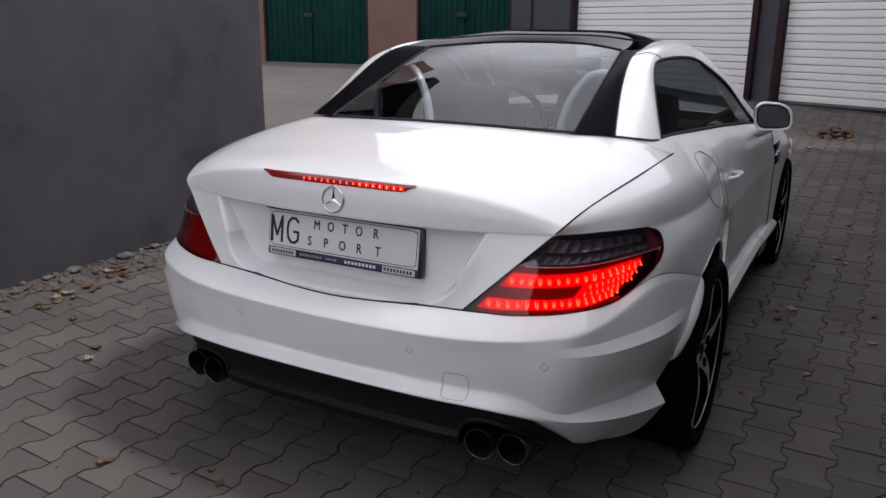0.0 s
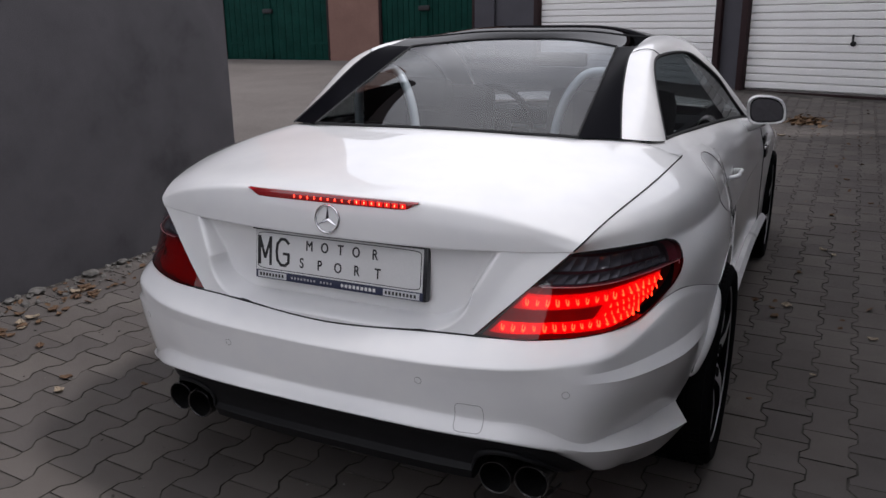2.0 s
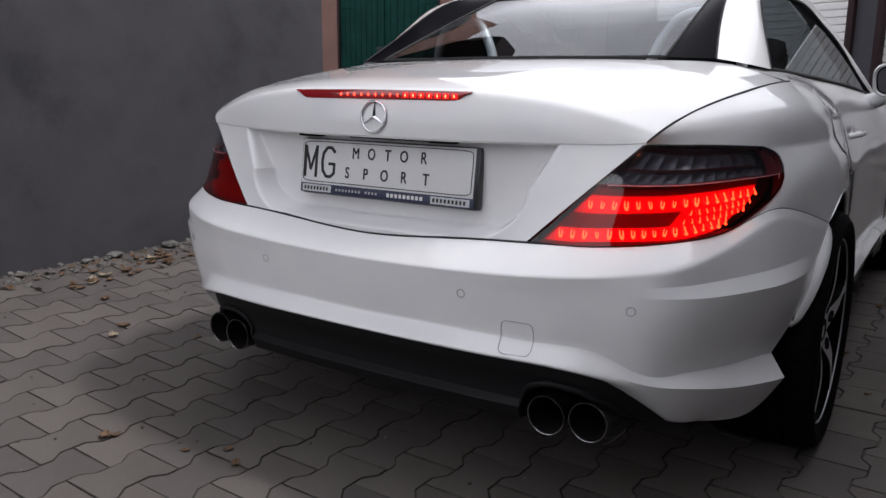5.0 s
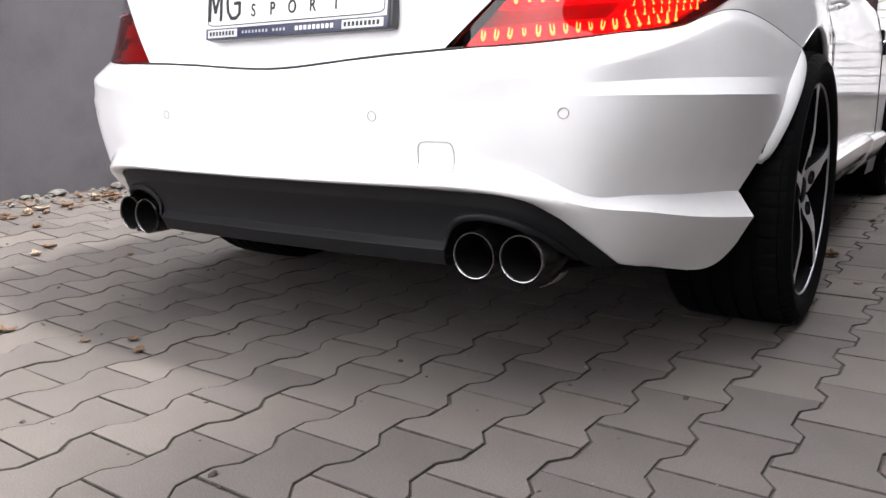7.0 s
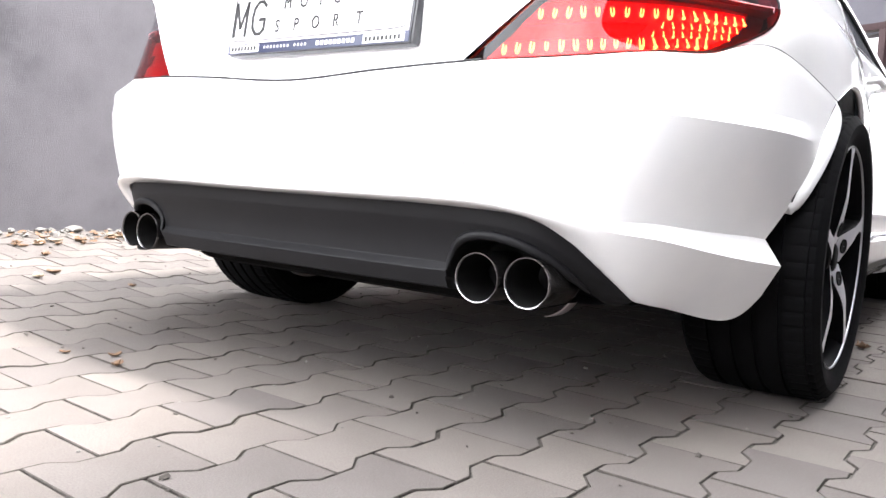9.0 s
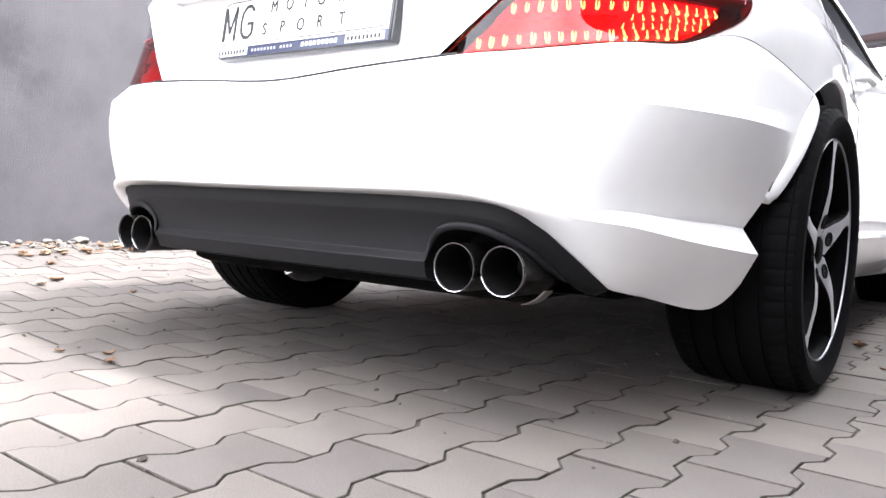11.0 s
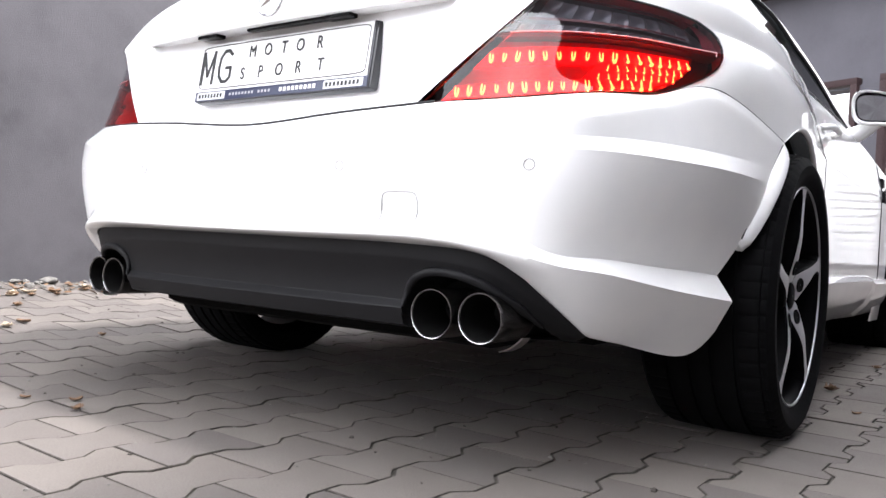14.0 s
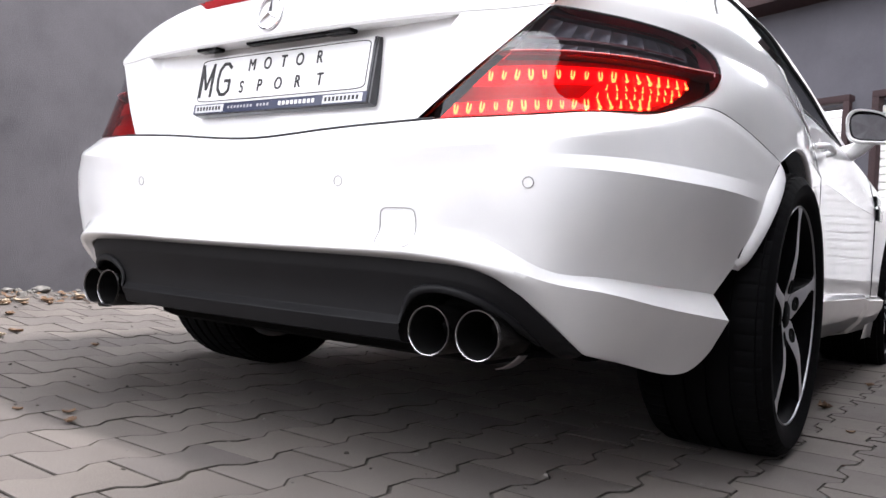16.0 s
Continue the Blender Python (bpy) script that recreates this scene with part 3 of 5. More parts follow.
def lamp_patch(w0, w1, nw, nu, lift, start=0.0, end=1.0, inset=0.0):
    g = np.stack([lamp_line(w, nu, start, end, inset) for w in np.linspace(w0, w1, nw)])
    return g + normals(g) * lift


_qs = np.concatenate([np.linspace(0, 2, 29)[:-1], np.linspace(2, 4, 19)])
_qg = []
for _q in _qs:
    _e = QUARTER.station(lamp_edge(min(_q / 2, 1.0))) - 0.002
    _qg.append(QUARTER.line(np.concatenate([np.linspace(0, _e, 41), np.linspace(_e, QUARTER.tu[-1], 81)[1:]]), _q))
_qg = np.stack(_qg)
for _p in _qg.reshape(-1, 3):
    _d = math.hypot(_p[1] - 0.842, _p[2] - 0.325)
    if _d < 0.378 and _p[1] > 0.55:
        _p[1:] = 0.842 + (_p[1] - 0.842) * 0.378 / _d, 0.325 + (_p[2] - 0.325) * 0.378 / _d
_keep = np.ones((len(_qs) - 1, 120), bool)
_keep[_qs[:-1] < 1.999, :40] = False


def arch_panel(y0, y1, z0, z1, cy, cz, r, xs, top=None, ny=60, nz=30):
    """A side panel x = xs(y, z) with a round wheel opening; top(y) gives its upper edge."""
    g = np.zeros((nz, ny, 3))
    inside = np.zeros((nz, ny), bool)
    for i in range(nz):
        for j in range(ny):
            y = y0 + (y1 - y0) * j / (ny - 1)
            t = top(y) if top else z1
            z = z0 + (t - z0) * i / (nz - 1)
            d = math.hypot(y - cy, z - cz)
            if d < r:
                inside[i, j] = True
                d = max(d, 1e-6)
                y, z = cy + (y - cy) * r / d, cz + (z - cz) * r / d
            g[i, j] = xs(y, z), y, z
    keep = ~(inside[:-1, :-1] & inside[1:, :-1] & inside[:-1, 1:] & inside[1:, 1:])
    return g, keep


def blend(table, q):
    t, v = np.array(table).T
    return float(spline(t, v[:, None], [q])[0, 0])


WAIST = [(.45, .885), (.7, .9045), (.9, .906), (1.15, .888), (1.35, .871), (1.7, .861), (2.2, .859), (2.6, .864), (2.95, .884), (3.3, .895), (3.6, .880), (3.85, .815), (4.0, .70)]
REAR_AXLE, FRONT_AXLE, HUB_Z, ARCH_R = 0.842, 3.272, 0.325, 0.378


def side_x(y, z):
    """The half width of the car's side at y along it and height z."""
    low = max(0.0, 0.42 - z)
    return blend(WAIST, y) - 0.42 * low * low - 0.10 * max(0.0, z - 0.62) ** 2


def drop_mesh(name, mat, legs):
    """A light guide seen end on: a thick foot with one or two thin legs."""
    bm = bmesh.new()
    for x, z, rx, rz in [(0, -.62, .62, .36)] + ([(-.52, .10, .20, .85), (.50, .05, .24, .72)] if legs > 1 else [(.1, .15, .30, .80)]):
        bmesh.ops.create_icosphere(bm, subdivisions=2, radius=1.0, matrix=Matrix.Translation((x, 0, z)) @ Matrix.Diagonal((rx, .5, rz, 1)))
    me = bpy.data.meshes.new(name)
    bm.to_mesh(me)
    bm.free()
    me.materials.append(mat)
    return me


LED_MESH, LED_ONE = drop_mesh("led", GLOW_DOT, 2), drop_mesh("led", GLOW_DOT, 1)
for side in (1, -1):
    q = sheet("quarter_panel", _qg, PAINT, car, "white rear wing over the wheel", side, _keep, 40)
    g, k = arch_panel(.80, 1.32, .17, .70, REAR_AXLE, HUB_Z, ARCH_R, lambda y, z: side_x(y, z) if z < .69 else side_x(y, z), None, 80, 50)
    sheet("side_panel", g, PAINT, q, "", side, k, 40)
    # rolled arch edge and the bright fin on the bumper's end
    arc = [(side_x(REAR_AXLE - ARCH_R * math.cos(a), HUB_Z + ARCH_R * math.sin(a)) * side - side * 0.004, REAR_AXLE - ARCH_R * math.cos(a), HUB_Z + ARCH_R * math.sin(a)) for a in np.linspace(1.05, 3.3, 50)]
    tube("arch_edge", arc, 0.007, PAINT, q, "", 8)
    fin_v, fin_f = [], []
    base = curve([(.870, .480, .428), (.884, .520, .500), (.896, .575, .575), (.903, .655, .648)], 24)
    for i, p in enumerate(base):
        s = math.sin(math.pi * min(1, max(0, i / 23))) ** 0.45
        tang = base[min(i + 1, 23)] - base[max(i - 1, 0)]
        tang /= np.linalg.norm(tang)
        fwd = np.cross(np.array([1.0, 0, 0]), tang)
        fwd *= np.sign(fwd[1])
        for a, b in ((-.004, -.012), (.013 * s, -.004), (.024 * s, .010), (.026 * s, .020), (.015 * s, .024), (-.012, .020)):
            fin_v.append((p + np.array([a, 0, 0]) + fwd * b) * np.array([side, 1, 1]))
    for i in range(23):
        for j in range(6):
            a, b = i * 6 + j, i * 6 + (j + 1) % 6
            fin_f.append((a, b, b + 6, a + 6) if side > 0 else (a + 6, b + 6, b, a))
    fin_f += [tuple(range(6))[::-1], tuple(138 + j for j in range(6))]
    obj("arch_fin", fin_v, fin_f, PAINT, q, "white arch extension fin", 50)
    tube("fin_gap", (base[1:-1] + np.array([.002, -.010, .002])) * np.array([side, 1, 1]), 0.0016, SEAM, q, "thin black panel gap", 5)
    sp = BUMPER.line(np.linspace(BUMPER.station(15.2), BUMPER.station(18), 40), 0)
    tube("wing_seam", sp * np.array([side, 1, 1]), 0.0007, SEAM, q, "thin black panel gap", 5)

    # the tail lamp
    lamp = new("tail_lamp")
    lamp.parent = car
    lamp["label"] = "LED tail lamp, red below and smoked clear above"
    sheet("lamp_frame", lamp_patch(0.0, 1.0, 40, 60, -0.034), LAMP_DARK, lamp, "dark lamp housing", side)
    # side walls of the housing
    ws = np.linspace(0, 1, 40)
    rim = np.concatenate([lamp_line(0.0, 50), np.stack([lamp_line(w, 2)[-1] for w in ws]), lamp_line(1.0, 30)[::-1], np.stack([lamp_line(w, 2)[0] for w in ws[::-1]])])
    inn = np.concatenate([lamp_patch(0, 1, 40, 50, -0.036)[0], lamp_patch(0, 1, 40, 2, -0.036)[:, -1], lamp_patch(0, 1, 40, 30, -0.036)[-1][::-1], lamp_patch(0, 1, 40, 2, -0.036)[::-1, 0]])
    sheet("housing_wall", np.stack([rim, inn]), LAMP_BORDER, lamp, "", side)
    sheet("red_reflector", lamp_patch(.0, .57, 24, 50, -0.026, .0, .87 if side > 0 else .995), LAMP_RED, lamp, "red reflector", side)
    sheet("clear_border", np.stack([np.concatenate([lamp_patch(w, w + .005, 2, 24, -0.012, .90, .995)[0]]) for w in np.linspace(.60, .99, 12)]), LAMP_BORDER, lamp, "deep red border behind the lens", side)
    sheet("clear_backing", lamp_patch(.59, .99, 16, 50, -0.030, .0, 1.0, .006), LAMP_SMOKE, lamp, "smoked backing", side)
    # two rows of cupped silver cells behind the clear lens
    for w0, w1, s0, s1, n in ((.615, .72, .02, .90, 13), (.765, .915, .05, .86, 9)):
        for c in range(n):
            a, b = s0 + (s1 - s0) * c / n, s0 + (s1 - s0) * (c + .95) / n
            g = lamp_patch(w0, w1, 7, 9, -0.021, a, b)
            cup = np.outer(1 - np.linspace(-1, 1, 7) ** 2, 1 - np.linspace(-1, 1, 9) ** 2)[..., None]
            sheet("clear_reflector", g - normals(g) * cup * .006, LAMP_GREY, lamp, "silver reflector cell", side)
    sheet("divider_wall", np.stack([lamp_patch(.585, .60, 2, 50, -0.036)[0], lamp_patch(.585, .60, 2, 50, -0.004)[0]]), LAMP_SMOKE, lamp, "", side)
    sheet("divider", lamp_patch(.565, .605, 4, 50, -0.006, .0, .96), LAMP_BORDER, lamp, "deep red divider bar", side)
    tube("lens_line", np.concatenate([lamp_patch(.50, .58, 8, 2, .0045, .05, 1.0)[:, 0], lamp_patch(.58, .59, 2, 40, .0045, .05, .955)[0], lamp_patch(.50, .58, 6, 2, .0045, .05, .955)[::-1, 1]]) * np.array([side, 1, 1]), .0010, LAMP_LINE, lamp, "thin pale line moulded in the lens", 5)
    for w in (.735, .93):
        sheet("reflector_rib", lamp_patch(w, w + .025, 3, 40, -0.012, .03, .80), LAMP_DARK, lamp, "", side)
    lit = side > 0
    glow_bands = [("light_band", .055, .19, .02, .84), ("light_band", .33, .49, .015, .84), ("light_band", .19, .33, .45, .84)]
    for nm, w0, w1, s0, s1 in glow_bands:
        g = np.stack([lamp_line(w, 40, s0, s1 - .3 * max(0, .22 - w)) for w in np.linspace(w0, w1, 8)])
        sheet(nm, g - normals(g) * 0.018, GLOW_RED if lit else LAMP_RED, lamp, "glowing red light guide" if lit else "red light guide", side)
    spots = [(.125, s, 0) for s in np.linspace(.055, .785, 17)] + [(.405, s, 0) for s in np.linspace(.05, .835, 17)]
    spots += [(w, s, 1) for w in (.215, .30) for s in np.linspace(.50, .835, 10)]
    rnd = random.Random(5)
    for w, s, small in spots:
        if not lit:
            continue
        p = lamp_patch(w, w + .01, 2, 2, -0.013, s, min(1, s + .01))[0, 0] * np.array([side, 1, 1])
        led = new("led", LED_ONE if small or s > .52 else LED_MESH)
        led.parent = lamp
        k = rnd.uniform(.82, 1.15) * (.62 if small else 1)
        led.matrix_basis = Matrix.LocRotScale(Vector(p), Euler((0, rnd.uniform(-.2, .2) - (.25 if s > .52 else 0), 0)), Vector((.0060 * k, .0050 * k, .0100 * k)))
    sheet("red_lens", lamp_patch(0.0, .585, 30, 70, 0.004), LENS_RED, lamp, "glossy red lens", side)
    sheet("clear_lens", lamp_patch(.585, 1.0, 20, 70, 0.004), LENS_CLEAR, lamp, "glossy smoked clear lens", side)
    edge = np.concatenate([lamp_line(0.0, 60), np.stack([lamp_line(w, 2)[-1] for w in ws[1:]]), lamp_line(1.0, 40)[::-1][1:], np.stack([lamp_line(w, 2)[0] for w in ws[::-1][1:]])])
    tube("lamp_gap", edge * np.array([side, 1, 1]), 0.0022, SEAM, lamp, "black panel gap", 6)

# the boot lid: the upright face with the brake light, the crest and the deck up to the rear window
DECK = Skin([
    [(0, .034, .850), (.25, .042, .850), (.45, .067, .852), (.566, .095, .854), (.632, .110, .858)],
    [(0, .037, .900), (.25, .045, .898), (.44, .068, .890), (.56, .096, .876), (.640, .114, .866)],
    [(0, .050, .958), (.25, .058, .955), (.44, .079, .934), (.57, .104, .903), (.650, .124, .877)],
    [(0, .100, .972), (.25, .107, .969), (.45, .126, .951), (.585, .148, .924), (.667, .165, .897)],
    [(0, .220, .990), (.25, .225, .987), (.46, .235, .972), (.61, .242, .949), (.690, .245, .921)],
    [(0, .420, 1.014), (.26, .420, 1.011), (.48, .420, .999), (.64, .420, .978), (.726, .420, .952)],
    [(0, .580, 1.031), (.27, .580, 1.028), (.5, .580, 1.017), (.66, .580, .998), (.745, .600, .970)],
    [(0, .700, 1.042), (.28, .705, 1.040), (.49, .712, 1.036), (.64, .790, 1.021), (.752, .828, .980)],
    [(0, .790, 1.030), (.28, .790, 1.028), (.49, .800, 1.022), (.645, .885, 1.003), (.742, .920, .962)],
], folds=(2, 7), mirror=True)
_dg = soften(DECK.grid(101, np.concatenate([np.linspace(0, 2, 15)[:-1], np.linspace(2, 7, 40)[:-1], [7, 7.5, 8]])), 2)
boot = sheet("boot_lid", _dg, PAINT, car, "white boot lid with a small spoiler crest", angle=40)


def deck_at(x, z):
    k = np.argmin((_dg[:16, :, 0] - x) ** 2 + (_dg[:16, :, 2] - z) ** 2)
    i, j = divmod(k, _dg.shape[1])
    return _dg[i, j]


# the lower boot face with the plate recess
def recess(x, z):
    """How deep the plate recess goes at x and z."""
    dx = max(0.0, abs(x) - 0.265 - 0.55 * max(0.0, z - 0.745))
    dz = max(0.0, 0.752 - z)
    d = math.hypot(dx, dz * 1.25)
    s = max(0.0, min(1.0, (0.145 - d) / 0.026))
    return s * s * (3 - 2 * s)


def face_grid(nx=241, nz=90):
    g = np.zeros((nz, nx, 3))
    top = DECK.line(np.linspace(0, DECK.tu[-1], 400), 0)
    low = BUMPER.line(np.linspace(0, BUMPER.tu[-1], 600), 0)
    for i in range(nz):
        w = i / (nz - 1)
        half = 0.418 + (0.630 - 0.418) * w
        for j in range(nx):
            x = half * (2 * j / (nx - 1) - 1)
            xt, xl = x * 0.630 / half, x * 0.418 / half
            zt, zl = np.interp(xt, top[:, 0], top[:, 2]), np.interp(xl, low[:, 0], low[:, 2]) + 0.003
            yt, yl = np.interp(xt, top[:, 0], top[:, 1]) + 0.002, np.interp(xl, low[:, 0], low[:, 1])
            z = zl + (zt - zl) * w
            y = yl + (yt - yl) * w - 0.012 * math.sin(math.pi * w) * (1 - (abs(x) / 0.63) ** 2)
            k = recess(x, z)
            y = y * (1 - k) + (0.092 + 0.010 * (z - 0.75)) * k
            g[i, j] = x, y, z
    return g


_fg = face_grid()
face = sheet("boot_face", _fg, PAINT, boot, "white boot face with recessed plate bay", angle=50)
# underside of the lip over the recess, with its handle, camera and lamps
_lip = DECK.line(np.linspace(0, DECK.tu[-1], 101), 0)
_in = _fg[-1][np.clip(np.searchsorted(_fg[-1][:, 0], _lip[:, 0]), 0, 240)]
sheet("lip_underside", np.stack([_lip, _lip + np.array([0, .004, -.005]), np.c_[_lip[:, 0], np.maximum(_in[:, 1], _lip[:, 1] + .004), _lip[:, 2] - .002]]), PAINT, boot, "", angle=30)
box("handle_strip", (.24, .022, .012), (.03, .066, .846), GLOSS_BLACK, boot, "black boot release strip", .004)
for x in (-.20, .20):
    box("plate_lamp", (.07, .026, .014), (x - .02, .066, .845), GLOSS_BLACK, boot, "small dark plate lamp", .004)
for s in (1, -1):
    dl = np.stack([lamp_line(w, 2)[0] for w in np.linspace(0, 1, 20)])
    tube("boot_gap", curve([tuple(DECK.rows[k, -1] * np.array([s, 1, 1])) for k in range(8)], 60) + np.array([s * .001, 0, .001]), 0.0021, SEAM, boot, "black panel gap", 6)

# third brake light: a slim red bar in the crest
_c = [deck_at(x, .945) for x in np.linspace(-.255, .255, 41)]
v, f = [], []
for i, p in enumerate(_c):
    x = p[0]
    e = 1 - max(0, (abs(x) - .225) / .032) if abs(x) > .225 else 1.0
    bow = .004 * (1 - (x / .255) ** 2)
    zt, zb = .9555 - .0005 * 0 + bow * 0 - (x / .255) ** 2 * .002, .9555 - .021 * max(.12, e) - (x / .255) ** 2 * .002
    y = .0465 + .012 * (x / .255) ** 2
    for yy, zz in ((y + .012, zt + .001), (y - .003, zt), (y - .007, (zt + zb) / 2), (y - .005, zb), (y + .010, zb - .001)):
        v.append((x, yy, zz))
for i in range(40):
    for j in range(4):
        a = i * 5 + j
        f.append((a, a + 1, a + 6, a + 5))
brake = obj("brake_light", v, f, material("brake_red", (0.30, 0.008, 0.010), 0.12, coat=1.0), car, "slim red high-level brake light, lit", 50)
for i in range(16):
    x = -.10 + .318 * i / 15
    box("led", (.0030, .002, .0065), (x, .0385 + .012 * (x / .255) ** 2, .9445 - (x / .255) ** 2 * .002), GLOW_DIM if i < 9 else GLOW_BRAKE, brake, "lit diode", .0008)
    if i > 8:
        box("light_segment", (.017, .0012, .012), (x, .0398 + .012 * (x / .255) ** 2, .9445 - (x / .255) ** 2 * .002), GLOW_RED, brake, "glowing red segment", .0005)

# the round badge: a plain ring with three spokes
badge = new("badge")
badge.parent = car
badge["label"] = "round chrome badge with three spokes"
_bc, _bt = Vector((.004, .0345, .894)), Matrix.Rotation(radians(-6), 3, 'X')
ring = [tuple(_bc + _bt @ Vector((.0355 * math.cos(a), 0, .0355 * math.sin(a)))) for a in np.linspace(0, 2 * math.pi, 49)[:-1]]
tube("ring", ring, .0030, CHROME, badge, "", 8, True)
for k in range(3):
    a = math.pi / 2 + k * 2 * math.pi / 3
    d, e = Vector((math.cos(a), 0, math.sin(a))), Vector((-math.sin(a), 0, math.cos(a)))
    pts = [d * .035, e * .0055 - d * .002, Vector((0, -.006, 0)), -e * .0055 - d * .002]
    v = [_bc + _bt @ p for p in (pts[0], pts[1], pts[2], pts[3], pts[0] + Vector((0, .003, 0)), pts[1] + Vector((0, .003, 0)), pts[3] + Vector((0, .003, 0)))]
    obj("spoke", v, [(0, 1, 2), (0, 2, 3), (0, 4, 5, 1), (0, 3, 6, 4)], CHROME, badge, "", 0)

# plate and holder
holder = new("number_plate")
holder.parent = car
holder["label"] = "white show plate in a black dealer holder"
TILT_P = Matrix.Rotation(radians(-8), 3, 'X')
PC = Vector((0, .073, .762))


def on_plate(name, size, x, z, lift, mat, label="", bev=.0015, parent=None):
    return part(name, boxes(bmesh.new(), size, PC + TILT_P @ Vector((x, lift, z)), TILT_P, bev), mat, parent or holder, label)


on_plate("holder_frame", (.536, .026, .142), .002, .001, .013, HOLDER, "dark glossy plastic plate holder", .009)
on_plate("holder_lip", (.528, .003, .136), .000, .001, -.0002, HOLDER_LIP, "silver-edged holder lip", .001)
on_plate("plate", (.520, .0024, .112), -.001, .012, -.0028, PLATE_WHITE, "white plate", .001)
_r = []
for w in np.linspace(0, 2 * math.pi, 81)[:-1]:
    x = -.001 + .2545 * math.copysign(abs(math.cos(w)) ** .12, math.cos(w))
    z = .012 + .0505 * math.copysign(abs(math.sin(w)) ** .12, math.sin(w))
    _r.append(tuple(PC + TILT_P @ Vector((x, -.0042, z))))
tube("plate_border", _r, .0011, INK, holder, "thin black embossed border", 5, True)
on_plate("info_strip", (.524, .002, .022), 0, -.0555, -.0026, STRIP_BLUE, "dark blue printed strip", .0006)
on_plate("strip_patch", (.096, .001, .0175), -.207, -.0555, -.0040, STRIP_PALE, "pale printed patch", .0003)
on_plate("strip_patch", (.106, .001, .0175), .199, -.0555, -.0040, STRIP_PALE, "pale printed patch", .0003)
for x0, n, mat, dx, w in ((-.245, 8, INK, .0105, .006), (.155, 9, INK, .0105, .006), (-.140, 13, STRIP_GREY, .0105, .0055), (.022, 9, PLATE_WHITE, .0122, .008)):
    for i in range(n):
        if n == 13 and i == 8:
            continue
        on_plate("print_bar", (w, .0008, .009 if mat != STRIP_GREY else .006), x0 + dx * i, -.0555, -.0047, mat, "", .0002)
# plain bars where the large initials stand
def ink_stroke(x0, z0, x1, z1, w):
    d = math.hypot(x1 - x0, z1 - z0)
    turn = TILT_P @ Matrix.Rotation(math.atan2(x1 - x0, z1 - z0), 3, 'Y')
    part("ink_bar", boxes(bmesh.new(), (w, .0010, d + w * .5), PC + TILT_P @ Vector(((x0 + x1) / 2, -.0043, (z0 + z1) / 2)), turn, .0003), INK, holder, "black bar")


for stroke in ((-.250, -.026, -.250, .050, .0085), (-.250, .048, -.2315, -.008, .0078), (-.2315, -.008, -.213, .048, .0078), (-.213, .050, -.213, -.026, .0085),
               (-.153, .038, -.164, .048, .008), (-.164, .048, -.178, .048, .008), (-.178, .048, -.190, .034, .008), (-.190, .034, -.193, .012, .008), (-.193, .012, -.190, -.010, .008),
               (-.190, -.010, -.178, -.024, .008), (-.178, -.024, -.164, -.024, .008), (-.164, -.024, -.153, -.015, .008), (-.153, -.015, -.153, .008, .008), (-.153, .008, -.170, .008, .0075)):
    ink_stroke(*stroke)


def letter(ch, x, z, size):
    cu = bpy.data.curves.new("letter", 'FONT')
    cu.body, cu.size, cu.align_x, cu.align_y, cu.extrude = ch, size, 'CENTER', 'CENTER', .0005
    ob = bpy.data.objects.new("letter", cu)
    scene.collection.objects.link(ob)
    me = bpy.data.meshes.new_from_object(ob.evaluated_get(bpy.context.evaluated_depsgraph_get()))
    bpy.data.objects.remove(ob)
    thick = bpy.data.meshes.new("letter")
    bm = bmesh.new()
    for k, (dx, dy) in enumerate(((0, 0), (-.0008, .0004), (.0008, -.0004), (.0003, .0008))):
        old = set(bm.verts)
        bm.from_mesh(me)
        for v in bm.verts:
            if v not in old:
                v.co += Vector((dx, dy, .00004 * k))
    bm.to_mesh(thick)
    bm.free()
    me = thick
    me.materials.clear()
    me.materials.append(INK)
    ob = new("letter", me)
    ob.parent = holder
    ob["label"] = "black letter " + ch
    ob.matrix_basis = Matrix.Translation(PC + TILT_P @ Vector((x, -.0045, z))) @ TILT_P.to_4x4() @ pose(0, 0, 0, 90) @ Matrix.Diagonal((.74, .96, 1, 1))


for ch, x in zip("MOTOR", (-.085, -.036, .014, .062, .119)):
    letter(ch, x, .037, .040)
for ch, x in zip("SPORT", (-.109, -.051, .007, .065, .129)):
    letter(ch, x, -.012, .040)

# diffuser
DIFF = Skin([
    [(0, -.021, .400), (.2, -.018, .400), (.37, -.010, .400), (.49, .004, .397), (.585, .034, .382), (.635, .084, .337), (.692, .190, .250)],
    [(0, -.016, .372), (.2, -.013, .372), (.37, -.005, .372), (.49, .008, .369), (.575, .034, .355), (.625, .084, .318), (.685, .195, .246)],
    [(0, .004, .330), (.2, .006, .330), (.37, .012, .330), (.48, .022, .330), (.56, .045, .322), (.61, .090, .295), (.675, .205, .242)],
    [(0, .010, .296), (.2, .012, .296), (.37, .018, .296), (.47, .028, .294), (.55, .052, .288), (.60, .100, .272), (.665, .215, .239)],
    [(0, -.004, .282), (.2, -.002, .282), (.37, .006, .282), (.47, .020, .280), (.54, .052, .270), (.59, .105, .258), (.655, .225, .236)],
    [(0, .010, .250), (.2, .012, .250), (.37, .020, .250), (.47, .035, .248), (.53, .065, .244), (.58, .120, .240), (.645, .240, .232)],
    [(0, .120, .235), (.2, .120, .235), (.37, .125, .235), (.47, .135, .235), (.53, .160, .233), (.58, .200, .231), (.64, .300, .228)],
], folds=(1, 3, 4, 5), mirror=True)
